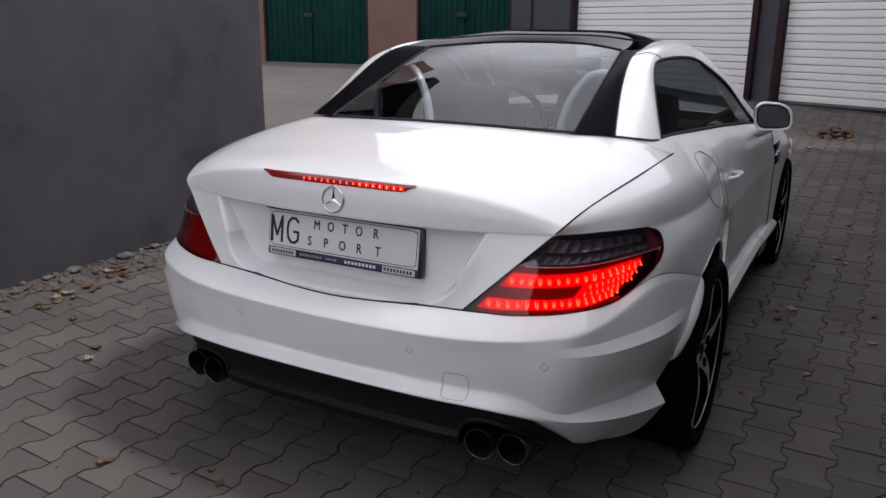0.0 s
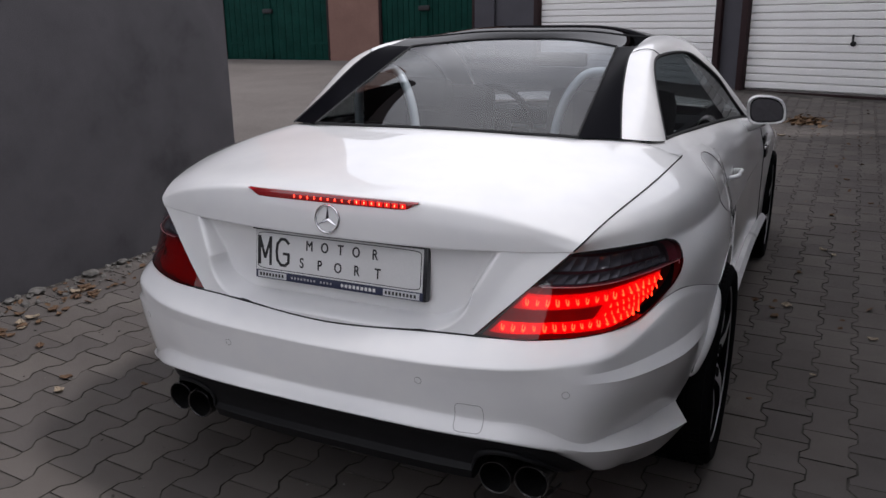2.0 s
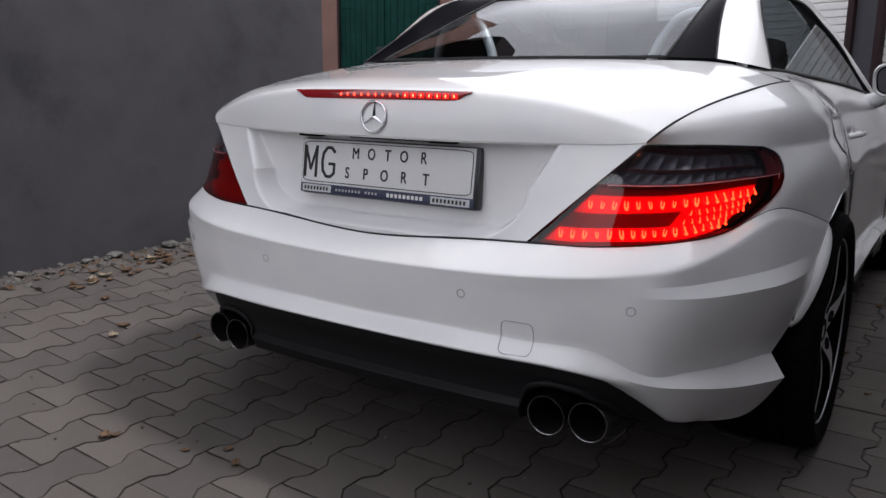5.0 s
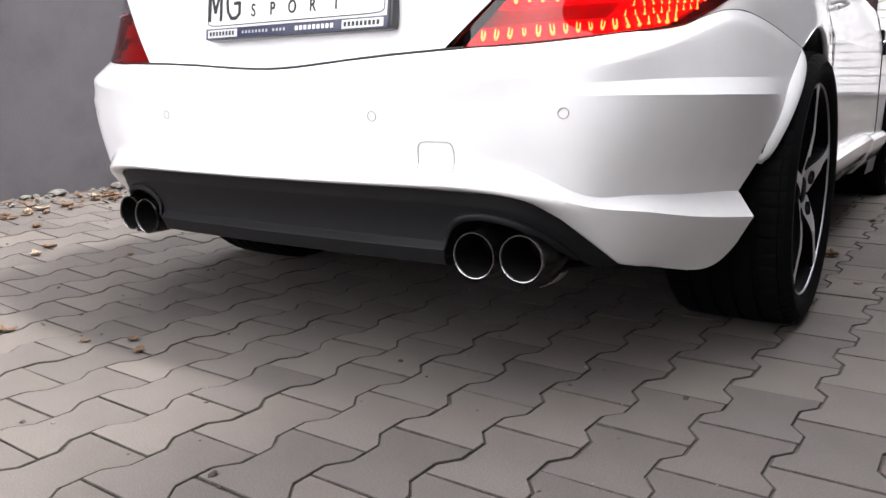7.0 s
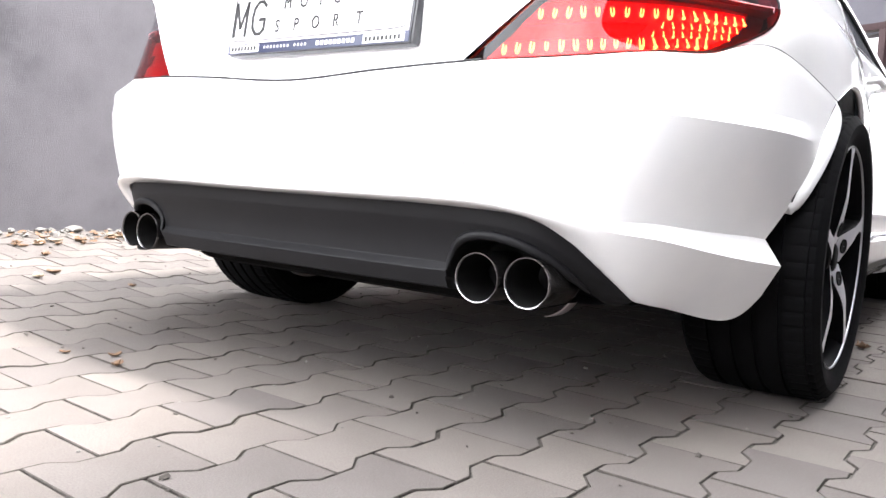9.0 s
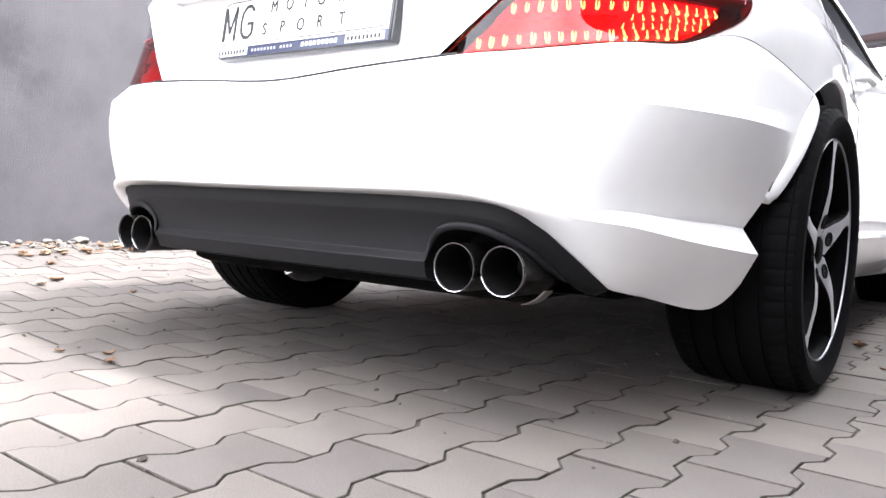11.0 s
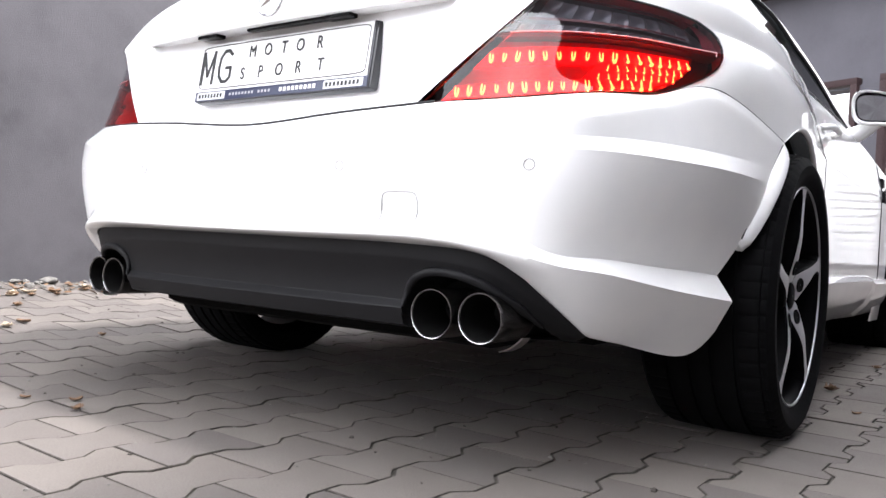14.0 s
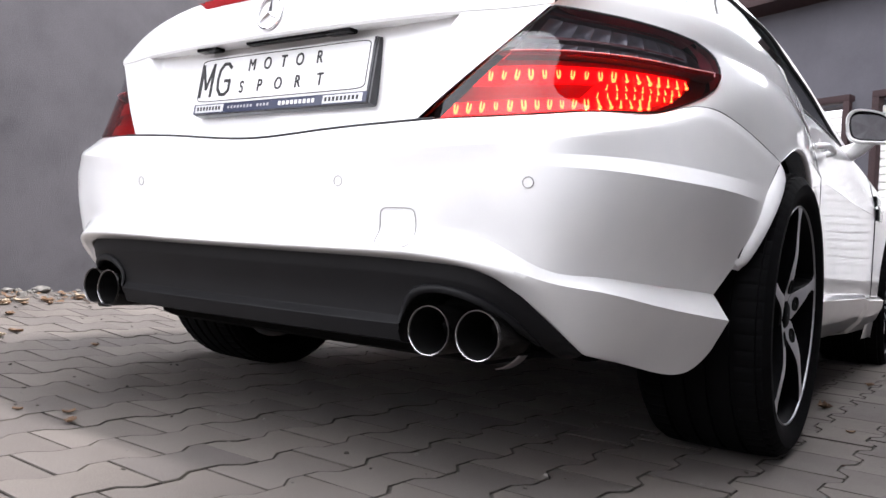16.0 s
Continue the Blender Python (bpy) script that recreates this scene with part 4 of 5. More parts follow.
_fv = np.concatenate([np.linspace(0, 1, 9)[:-1], np.linspace(1, 3, 41)[:-1], np.linspace(3, 4, 13)[:-1], np.linspace(4, 5, 15)[:-1], np.linspace(5, 6, 8)])
_xg = DIFF.grid(361, _fv)
_flat = _xg.copy()
# the arched bays round the tail pipes
BAY = [(.414, .20), (.418, .285), (.424, .315), (.440, .336), (.470, .349), (.510, .350), (.550, .341), (.585, .322), (.612, .296), (.632, .262), (.642, .20)]
_bx, _bz = np.array(BAY).T
for i in range(_xg.shape[0]):
    for j in range(_xg.shape[1]):
        x, y, z = _xg[i, j]
        a = abs(x)
        if _bx[0] < a < _bx[-1] and z > .236:
            d = max(0.0, min(1.0, (float(np.interp(a, _bx, _bz)) - z) / .012))
            _xg[i, j, 1] += .10 * d * d * (3 - 2 * d)
diffuser = sheet("diffuser", soften(_xg, 1), TRIM, car, "black plastic rear diffuser", angle=24)
for s in (1, -1):
    _arch = [(s * x, skin_y(_flat, x, z) - .001, z) for x, z in BAY[1:-1]]
    tube("bay_rim", curve(_arch, 50), np.r_[np.linspace(.003, .0085, 10), np.full(30, .0085), np.linspace(.0085, .003, 10)], TRIM, diffuser, "raised rim of the pipe bay", 10)
for s in (1, -1):
    for x, y in ((.480, .016), (.569, .033)):
        ex = new("exhaust_tip")
        ex.parent = car
        ex["label"] = "round steel exhaust tip with a dark bore"
        prof = [(0, .0405), (-.003, .0425), (-.001, .0440), (.012, .0440), (.11, .0440)]
        lathe("tip_shell", prof, DARK_STEEL, ex, 'y', (s * x, y, .277), 48)
        lathe("bright_rim", [(.001, .0412), (-.0025, .0418), (-.0030, .0432), (.002, .0442)], TIP_RIM, ex, 'y', (s * x, y, .277), 48, "polished rim")
        lathe("bore", [(0, .0410), (.13, .0395), (.13, .001)], SOOT_HOLE_SHADE, ex, 'y', (s * x, y, .277), 40, "sooty bore")
muffler = box("muffler", (1.05, .32, .17), (0, .34, .285), UNDER, car, "", .05)
for s in (1, -1):
    # a bright curved heat shield shows under the outer pipe
    g = np.stack([np.array([(s * (.580 + r * math.cos(w)), y, .268 + r * math.sin(w)) for y, r in ((.062 + .02 * q, .0475), (.065 + .02 * q, .0495), (.098 + .012 * q, .0505), (.101 + .012 * q, .048))]) for q, w in zip(np.linspace(0, 1, 20), np.linspace(-1.35, -.45, 20))])
    sheet("heat_shield", g if s > 0 else g[::-1], STEEL, muffler, "bare steel heat shield under the pipe")

# ---- cabin ----
GLASS = Skin([
    [(0, .695, 1.044), (.25, .690, 1.042), (.469, .684, 1.041)],
    [(0, 1.100, 1.205), (.25, 1.070, 1.197), (.4445, 1.005, 1.165)],
    [(0, 1.520, 1.306), (.22, 1.480, 1.301), (.420, 1.325, 1.281)],
], mirror=True)
rear_window = sheet("rear_window", GLASS.grid(41, np.linspace(0, 2, 17)), WINDOW, car, "tinted rear window mirroring the sky")
PILLAR = Skin([
    [(.589, .726, 1.037), (.650, .800, 1.024), (.684, .880, 1.014), (.680, .950, 1.012)],
    [(.547, .895, 1.138), (.595, .955, 1.148), (.625, 1.000, 1.143), (.632, 1.040, 1.125)],
    [(.521, 1.040, 1.222), (.556, 1.085, 1.236), (.578, 1.120, 1.240), (.589, 1.160, 1.232)],
    [(.508, 1.150, 1.264), (.543, 1.205, 1.275), (.566, 1.245, 1.271), (.582, 1.287, 1.254)],
    [(.503, 1.280, 1.285), (.537, 1.350, 1.297), (.567, 1.400, 1.288), (.590, 1.480, 1.258)],
    [(.500, 1.500, 1.312), (.538, 1.600, 1.311), (.576, 1.650, 1.292), (.615, 1.700, 1.248)],
    [(.515, 1.800, 1.300), (.560, 1.850, 1.295), (.605, 1.890, 1.268), (.645, 1.950, 1.192)],
    [(.560, 2.080, 1.215), (.620, 2.100, 1.205), (.665, 2.130, 1.170), (.690, 2.175, 1.110)],
    [(.630, 2.420, 1.060), (.690, 2.400, 1.062), (.728, 2.370, 1.048), (.732, 2.315, 1.020)],
    [(.700, 2.720, .930), (.760, 2.660, .930), (.795, 2.580, .922), (.792, 2.470, .915)],
])
_pg = PILLAR.grid(17, np.linspace(0, 9, 73))
_belt = curve([(.680, .950, 1.010), (.704, 1.30, .996), (.734, 1.70, .976), (.764, 2.10, .951), (.792, 2.47, .917)], 60)
_head = curve([tuple(p) for p in PILLAR.rows[:, 3]], 60)
HOOD_ROWS = [
    [(0, 2.74, .945), (.35, 2.73, .940), (.62, 2.71, .925), (.78, 2.70, .900)],
    [(0, 3.10, .915), (.35, 3.10, .910), (.60, 3.10, .895), (.765, 3.10, .872)],
    [(0, 3.50, .845), (.33, 3.50, .842), (.55, 3.50, .832), (.69, 3.50, .812)],
    [(0, 3.85, .740), (.30, 3.84, .738), (.48, 3.80, .735), (.60, 3.74, .742)],
]
sheet("bonnet", Skin(HOOD_ROWS, mirror=True).grid(41, np.linspace(0, 3, 25)), PAINT, car, "white bonnet")
SHIELD = Skin([
    [(0, 1.965, 1.342), (.30, 1.935, 1.336), (.515, 1.802, 1.299)],
    [(0, 2.320, 1.150), (.32, 2.290, 1.145), (.572, 2.130, 1.190)],
    [(0, 2.820, .945), (.40, 2.800, .940), (.700, 2.720, .930)],
], mirror=True)
sheet("windscreen", SHIELD.grid(41, np.linspace(0, 2, 17)), WINDOW, car, "windscreen glass")
ROOF = Skin([
    [(0, 1.524, 1.308), (.22, 1.484, 1.303), (.42, 1.329, 1.283), (.503, 1.280, 1.2855)],
    [(0, 1.620, 1.338), (.25, 1.610, 1.335), (.42, 1.540, 1.319), (.500, 1.500, 1.3125)],
    [(0, 1.780, 1.357), (.25, 1.760, 1.353), (.42, 1.690, 1.329), (.508, 1.660, 1.3110)],
    [(0, 1.960, 1.344), (.25, 1.935, 1.341), (.42, 1.860, 1.317), (.515, 1.800, 1.3005)],
], mirror=True)
roof = sheet("glass_roof", ROOF.grid(41, np.linspace(0, 3, 25)), ROOF_GLASS, car, "black glass roof panel")
tube("roof_joint", ROOF.line(np.linspace(0, ROOF.tu[-1], 60), 0.9) + np.array([0, 0, .001]), .0028, SEAM, roof, "", 5)
tube("window_joint", GLASS.line(np.linspace(0, GLASS.tu[-1], 60), 2) + np.array([0, 0, .002]), .004, SEAM, rear_window, "black window seal", 5)
tube("window_seal", GLASS.line(np.linspace(0, GLASS.tu[-1], 60), 0) + np.array([0, .004, .001]), .005, SEAM, rear_window, "black window seal", 6)

SIDE_UP = Skin([
    [(.636, .785, 1.0175), (.678, .960, 1.010), (.706, 1.30, .994), (.736, 1.70, .974), (.766, 2.10, .949), (.795, 2.50, .918), (.785, 2.90, .895), (.745, 3.30, .850), (.62, 3.72, .748)],
    [(.752, .815, .9800), (.757, .940, .978), (.752, 1.30, .956), (.768, 1.70, .944), (.788, 2.10, .924), (.806, 2.50, .900), (.802, 2.90, .876), (.775, 3.30, .835), (.66, 3.72, .742)],
    [(.815, .740, .925), (.815, .930, .925), (.797, 1.30, .915), (.806, 1.70, .905), (.818, 2.10, .890), (.830, 2.50, .872), (.835, 2.90, .850), (.822, 3.30, .815), (.715, 3.72, .732)],
    [(.864, .760, .836), (.866, .950, .835), (.834, 1.30, .832), (.834, 1.70, .825), (.840, 2.10, .815), (.848, 2.50, .805), (.858, 2.90, .790), (.868, 3.30, .768), (.775, 3.72, .715)],
    [(.892, .780, .780), (.890, .960, .780), (.852, 1.30, .775), (.848, 1.70, .765), (.848, 2.10, .760), (.856, 2.50, .755), (.872, 2.90, .750), (.884, 3.30, .735), (.815, 3.72, .708)],
    [(.905, .800, .700), (.902, .980, .700), (.872, 1.30, .700), (.861, 1.70, .700), (.858, 2.10, .700), (.862, 2.50, .700), (.880, 2.90, .700), (.893, 3.30, .700), (.845, 3.72, .700)],
], folds=(1,))
_sg = SIDE_UP.grid(161, np.concatenate([np.linspace(0, 1, 6)[:-1], np.linspace(1, 5, 33)]))
_ye = _sg[..., 1]


def side_cut(lo, hi, rows=slice(None)):
    k = np.zeros((_sg.shape[0] - 1, 160), bool)
    mid = (_ye[:-1, :-1] + _ye[1:, 1:]) / 2
    k[(mid >= lo) & (mid < hi)] = True
    return k


def side_at(y, z):
    """The half width of the upper side skin at y and z."""
    d = ((_sg[..., 1] - y) ** 2 + (_sg[..., 2] - z) ** 2).ravel()
    k = np.argsort(d)[:4]
    w = 1 / (d[k] + 1e-9)
    return float((_sg[..., 0].ravel()[k] * w).sum() / w.sum())


def lower_panel(y0, y1, z0, ny=40, nz=24):
    return arch_panel(y0, y1, z0, .70, 9, 9, .1, side_x, None, ny, nz)[0]


for s in (1, -1):
    pil = sheet("roof_pillar", _pg, PAINT, car, "white roof pillar and rail", s, None, 45)
    pane = np.stack([_belt * (1 - w) + _head * w for w in np.linspace(0, 1, 14)])
    yy, zz = pane[..., 1].ravel(), pane[..., 2].ravel()
    terms = np.stack([np.ones_like(yy), yy, zz, yy * yy, yy * zz, zz * zz], 1)
    pane[..., 0] = (terms @ np.linalg.lstsq(terms, pane[..., 0].ravel(), rcond=None)[0]).reshape(pane.shape[:2]) - .008
    sheet("side_window", pane, SIDE_GLASS, car, "tinted side window", s)
    m = np.array([s, 1, 1])
    tube("window_seal", (_head + np.array([-.002, 0, -.003])) * m, .007, SEAM, pil, "black window seal", 6)
    tube("belt_seal", (_belt + np.array([.001, 0, .002])) * m, .006, SEAM, pil, "black belt seal", 6)
    panel = np.stack([np.linspace(GLASS.line([GLASS.tu[-1]], v)[0], PILLAR.line([0.0], w)[0], 8) for v, w in zip(np.linspace(0, 2, 21), np.linspace(0, 4, 21))])
    sheet("corner_panel", panel, PANEL_BLACK, car, "gloss black window corner panel", s)
    tube("corner_joint", panel[:, 0] * m + np.array([0, -.001, .001]), .0035, SEAM, pil, "", 5)
    tube("pillar_joint", panel[:, -1] * m, .003, SEAM, pil, "", 5)
    tube("roof_seam", PILLAR.line(np.linspace(0, PILLAR.tu[-1], 14), 3) * m + np.array([0, -.003, .003]), .0014, SEAM, pil, "", 5)
    sh = sheet("rear_shoulder", _sg, PAINT, car, "white shoulder under the side window", s, side_cut(.6, 1.335), 40)
    door = new("door")
    door.parent = car
    door["label"] = "white door with a bow handle, closed"
    sheet("door_skin", _sg, PAINT, door, "", s, side_cut(1.335, 2.72), 40)
    sheet("door_lower", lower_panel(1.32, 2.74, .30), PAINT, door, "", s)
    ys = [(1.345, z) for z in np.linspace(.34, .93, 24)]
    pts = [(side_x(1.345, z) if z < .70 else side_at(1.345, z), 1.345, z) for _, z in ys]
    tube("door_gap", np.array(pts) * m, .0014, SEAM, door, "black door gap", 5)
    pts = [(side_x(2.72, z) if z < .70 else side_at(2.72, z), 2.72, z) for z in np.linspace(.34, .86, 20)]
    tube("door_gap", np.array(pts) * m, .003, SEAM, door, "black door gap", 5)
    tube("handle", curve([(.834, 1.44, .806), (.858, 1.462, .811), (.864, 1.53, .812), (.858, 1.60, .811), (.836, 1.62, .806)], 24) * m, .0095, PAINT, door, "body-coloured bow handle", 8)
    lathe("handle_bowl", [(.0, .001), (.001, .036), (-.003, .044)], PAINT, door, 'x', (s * .837, 1.52, .800), 24, "shadowed handle bowl")
    flap = []
    wing_x = lambda y, z: -skin_y(np.stack([_qg[..., 1], -_qg[..., 0], _qg[..., 2]], -1), y, z)
    for a in np.linspace(0, 2 * math.pi, 49)[:-1]:
        y, z = 1.04 + .155 * math.copysign(abs(math.cos(a)) ** .8, math.cos(a)), .872 + .085 * math.copysign(abs(math.sin(a)) ** .8, math.sin(a))
        flap.append(((max(side_at(y, z), wing_x(y, z)) + .0010) * s, y, z))
    tube("fuel_flap", flap, .0022, SEAM_GREY, sh, "rounded fuel filler flap", 5, True)
    fw = sheet("front_wing", _sg, PAINT, car, "white front wing with a side vent", s, side_cut(2.72, 3.8), 40)
    g, k = arch_panel(2.72, 3.80, .17, .70, FRONT_AXLE, HUB_Z, ARCH_R, side_x, None, 70, 40)
    sheet("wing_side", g, PAINT, fw, "", s, k, 40)
    for z in (.705, .765):
        box("vent_slot", (.014, .19, .046), (s * (side_at(2.83, z) - .002), 2.83, z), GLOSS_BLACK, fw, "black side vent", .006)
    box("vent_fin", (.020, .20, .014), (s * side_at(2.83, .736), 2.83, .736), CHROME, fw, "chrome vent fin", .004)
    prof = [(.850, .371), (.880, .366), (.897, .350), (.893, .318), (.868, .262), (.825, .215), (.70, .185)]
    g = np.stack([np.array([(x - .032 * (1 - math.cos(max(0, abs(y - 2.05) - .45) * 1.2)) + (side_x(y, .5) - .862) * .6, y, z - (.012 if y > 2.4 else 0)) for x, z in prof]) for y in np.linspace(1.215, 2.90, 40)])
    sheet("side_skirt", g, PAINT, car, "white side skirt", s, None, 30)
    tube("skirt_gap", g[:, 0] * m, .003, SEAM, car, "", 5)
    # door mirror
    mir = new("door_mirror")
    mir.parent = car
    mir["label"] = "white door mirror with a dark glass"
    rim_pts = curve([(.823, 2.105, .990), (.827, 2.107, 1.026), (.842, 2.112, 1.042), (.880, 2.130, 1.047), (.925, 2.155, 1.040), (.957, 2.171, 1.020), (.972, 2.178, .990), (.975, 2.179, .960), (.971, 2.177, .940), (.955, 2.170, .931), (.900, 2.140, .927), (.856, 2.118, .929), (.838, 2.111, .938), (.828, 2.107, .955), (.823, 2.105, .990)], 65)[:-1]
    cen = rim_pts.mean(0)
    fwd = np.array([-.10, .96, .02])
    shell = np.stack([cen + (rim_pts - cen) * k + fwd * d for k, d in ((.86, .012), (.93, -.002), (1.0, -.004), (1.05, .012), (1.06, .04), (.98, .075), (.80, .105), (.45, .125), (.05, .130))])
    v = shell.reshape(-1, 3) * m
    n = 64
    f = [(i * n + j, i * n + (j + 1) % n, (i + 1) * n + (j + 1) % n, (i + 1) * n + j) for i in range(8) for j in range(n)]
    obj("shell", v, [t if s > 0 else t[::-1] for t in f], PAINT, mir, "", 40)
    gl = np.stack([cen + (rim_pts - cen) * np.array([k, k * .55, k]) + fwd * .020 for k in (.88, .001)]).reshape(-1, 3) * m
    obj("mirror_glass", gl, [(j, (j + 1) % n, n + (j + 1) % n, n + j) for j in range(n)], MIRROR, mir, "mirror glass", 0)
    ring2 = (cen + (rim_pts - cen) * .875 + fwd * .010) * m
    tube("glass_edge", ring2, .0045, GLOSS_BLACK, mir, "", 6, True)
    arm = curve([(.795, 2.27, .900), (.845, 2.235, .915), (.895, 2.20, .945)], 12)
    tube("arm", arm * m, np.linspace(.034, .024, 12), PAINT, mir, "", 10)

# front end and closing panels
NOSE = Skin([
    [(0, 3.85, .742), (.30, 3.84, .740), (.50, 3.80, .738), (.66, 3.72, .742), (.845, 3.72, .700)],
    [(0, 4.03, .640), (.30, 4.02, .640), (.55, 3.97, .630), (.72, 3.86, .620), (.855, 3.72, .600)],
    [(0, 4.09, .450), (.30, 4.08, .450), (.56, 4.03, .450), (.75, 3.90, .450), (.862, 3.70, .450)],
    [(0, 4.05, .200), (.30, 4.04, .200), (.55, 3.98, .200), (.72, 3.86, .200), (.84, 3.68, .200)],
], mirror=True)
sheet("front_bumper", NOSE.grid(81, np.linspace(0, 3, 24)), PAINT, car, "white front bumper", angle=45)
bm = bmesh.new()
boxes(bm, (1.16, 3.3, .10), (0, 2.15, .245), None, .02)
boxes(bm, (1.5, 1.5, .09), (0, 2.06, .245), None, .02)
boxes(bm, (1.20, .9, .32), (0, .72, .46), None, .04)
part("underbody", bm, UNDER, car, "dark underbody")
tube("exhaust_pipe", curve([(.10, .42, .235), (.12, .8, .20), (.06, 1.4, .19), (.04, 2.4, .20)], 30), .032, STEEL, car, "steel exhaust pipe", 10)
tube("rear_axle", [(-.66, REAR_AXLE, .26), (-.3, REAR_AXLE, .22), (.3, REAR_AXLE, .22), (.66, REAR_AXLE, .26)], .03, UNDER, car, "", 8)
for s in (1, -1):
    for y in (REAR_AXLE, FRONT_AXLE):
        g = np.stack([np.array([(x, y - (ARCH_R + .012) * math.cos(a), HUB_Z + (ARCH_R + .012) * math.sin(a)) for a in np.linspace(.22, math.pi + .1, 40)]) for x in np.linspace(.60, .85, 5)])
        sheet("wheel_liner", g, UNDER, car, "", s)
        disc = np.stack([g[0], np.tile(np.array([.60, y, HUB_Z]), (40, 1))])
        sheet("liner_wall", disc, UNDER, car, "", s)


# ---- wheels ----
def tyre_mesh(parent, x0, x1, r, seg=360):
    """A low tyre: tread with round grooves and shoulder blocks, rounded sidewalls."""
    w = x1 - x0
    rim = .253
    prof = [(.016, rim - .006), (.007, rim + .004), (-.002, rim + .024), (-.003, r - .028), (.010, r - .010)]
    tread = []
    for a, b in ((.022, .062), (.072, .112), (.122, .158), (.168, .208), (.218, .258)):
        a, b = a * w / .28, b * w / .28
        tread += [(a, -.007, 0), (a + .001, 0, 0), (b - .001, 0, 0), (b, -.007, 0)]
    full = [(x, rr, False) for x, rr in prof] + [(x, r + d - .006 * (2 * x / w - 1) ** 4, True) for x, d, _ in tread] + [(w - x, rr, False) for x, rr in prof[::-1]]
    n = len(full)
    verts, faces = [], []
    for k in range(seg):
        a = 2 * math.pi * k / seg
        for i, (x, rr, t) in enumerate(full):
            q = rr
            shoulder = (5 <= i <= 8) or (n - 9 <= i <= n - 6) or i in (4, n - 5)
            if shoulder and k % 6 == 0:
                q -= .0025
            verts.append((x0 + x, q * math.cos(a), q * math.sin(a)))
    for k in range(seg):
        j = (k + 1) % seg
        for i in range(n - 1):
            faces.append((k * n + i, j * n + i, j * n + i + 1, k * n + i + 1))
    return obj("tyre", verts, faces, RUBBER, parent, "black low-profile tyre with shoulder blocks", 28)


def wheel(y, spin):
    """Five tapered spokes that widen into a sunk hub star, each with a black disc at its root for the shade in a bolt
    hole.
    """
    w = new("wheel")
    tyre_mesh(w, -.275, 0.0, .325)
    lathe("barrel", [(-.21, .232), (-.11, .228), (-.06, .230), (-.022, .238), (-.012, .2475), (-.010, .256), (-.022, .256)], RIM_BLACK, w, 'x', (0, 0, 0), 72, "black rim barrel")
    lathe("lip", [(-.0125, .2455), (-.0095, .2462), (-.0085, .2485), (-.0105, .2500)], LIP_GREY, w, 'x', (0, 0, 0), 96, "machined rim lip")
    lathe("hub", [(-.064, .075), (-.046, .052), (-.036, .033), (-.028, .031), (-.025, .026), (-.025, .001)], RIM_BLACK, w, 'x', (0, 0, 0), 40, "hub with centre cap")
    for k in range(5):
        ang = 2 * math.pi * k / 5 + spin
        e = Vector((0, math.cos(ang), math.sin(ang)))
        q = Vector((0, -math.sin(ang), math.cos(ang)))
        v, f = [], []
        n = 26
        for i in range(n):
            t = i / (n - 1)
            rr = .020 + .227 * t
            half = .0150 + .028 * max(0.0, 1 - t / .68) ** 1.25 + .014 * max(0.0, t - .88) / .12
            half = min(half, rr * .80)
            face = -.0105 - .022 * max(0.0, 1 - t / .55) ** 1.4
            drift = .010 * math.sin(math.pi * t)
            for a, b in ((-1.15, -.036), (-1.0, -.006), (-.84, -.001), (-.42, 0.0), (.42, 0.0), (.84, -.001), (1.0, -.006), (1.15, -.036)):
                p = e * rr + q * (half * a + drift)
                v.append((face + b, p.y, p.z))
        for i in range(n - 1):
            for j in range(7):
                f.append((i * 8 + j, i * 8 + j + 1, (i + 1) * 8 + j + 1, (i + 1) * 8 + j))
        sp = obj("spoke", v, f, RIM_BLACK, w, "black spoke with machined bright face", 25)
        sp.data.materials.append(RIM_FACE)
        for m, p in enumerate(sp.data.polygons):
            if 2 <= m % 7 <= 4:
                p.material_index = 1
        c = e * .064 + q * .005
        # the hole is hardly sunk: its depth is shade put into the black colour
        hole = lathe("bolt_hole_shade", [(-.004, .0172), (.0022, .0165), (.0018, .0150), (.0012, .0138), (.0010, .001)], SOOT_HOLE_SHADE, w, 'x', (0, 0, 0), 20, "shallow black disc painted as the shade in a bolt hole")
        hole.matrix_basis = Matrix.Translation((-.0215, c.y, c.z)) @ Matrix.Rotation(math.atan2(e.y, e.z), 4, 'X').inverted() @ pose(0, 0, 0, 0, 12, 0)
    lathe("brake_disc", [(-.12, .001), (-.12, .150), (-.135, .150), (-.135, .001)], DISC, w, 'x', (0, 0, 0), 48, "steel brake disc")
    box("brake_caliper", (.06, .09, .20), (-.125, .135, .02), IRON, w, "dark brake caliper", .012)
    return w


first = wheel(REAR_AXLE, math.pi / 2)
first.parent = car
first["label"] = "black and silver alloy wheel with a low tyre"
first.matrix_basis = pose(.925, REAR_AXLE, .325)
for s, y in ((-1, REAR_AXLE), (1, FRONT_AXLE), (-1, FRONT_AXLE)):
    c = copy_thing(first, pose(s * (.940 if y < 2 else .900), y - (.02 if y < 2 else 0), .325, 0, 0, 0 if s > 0 else 180))

# ---- interior ----
bm = bmesh.new()
for size, at in (((1.30, 1.75, .03), (0, 1.70, .52)), ((1.30, .03, .46), (0, .86, .75)), ((.03, 1.75, .46), (.655, 1.70, .75)), ((.03, 1.75, .46), (-.655, 1.70, .75)), ((1.22, .34, .03), (0, .92, .975))):
    boxes(bm, size, at)
part("cabin_lining", bm, LEATHER, car, "black cabin lining")
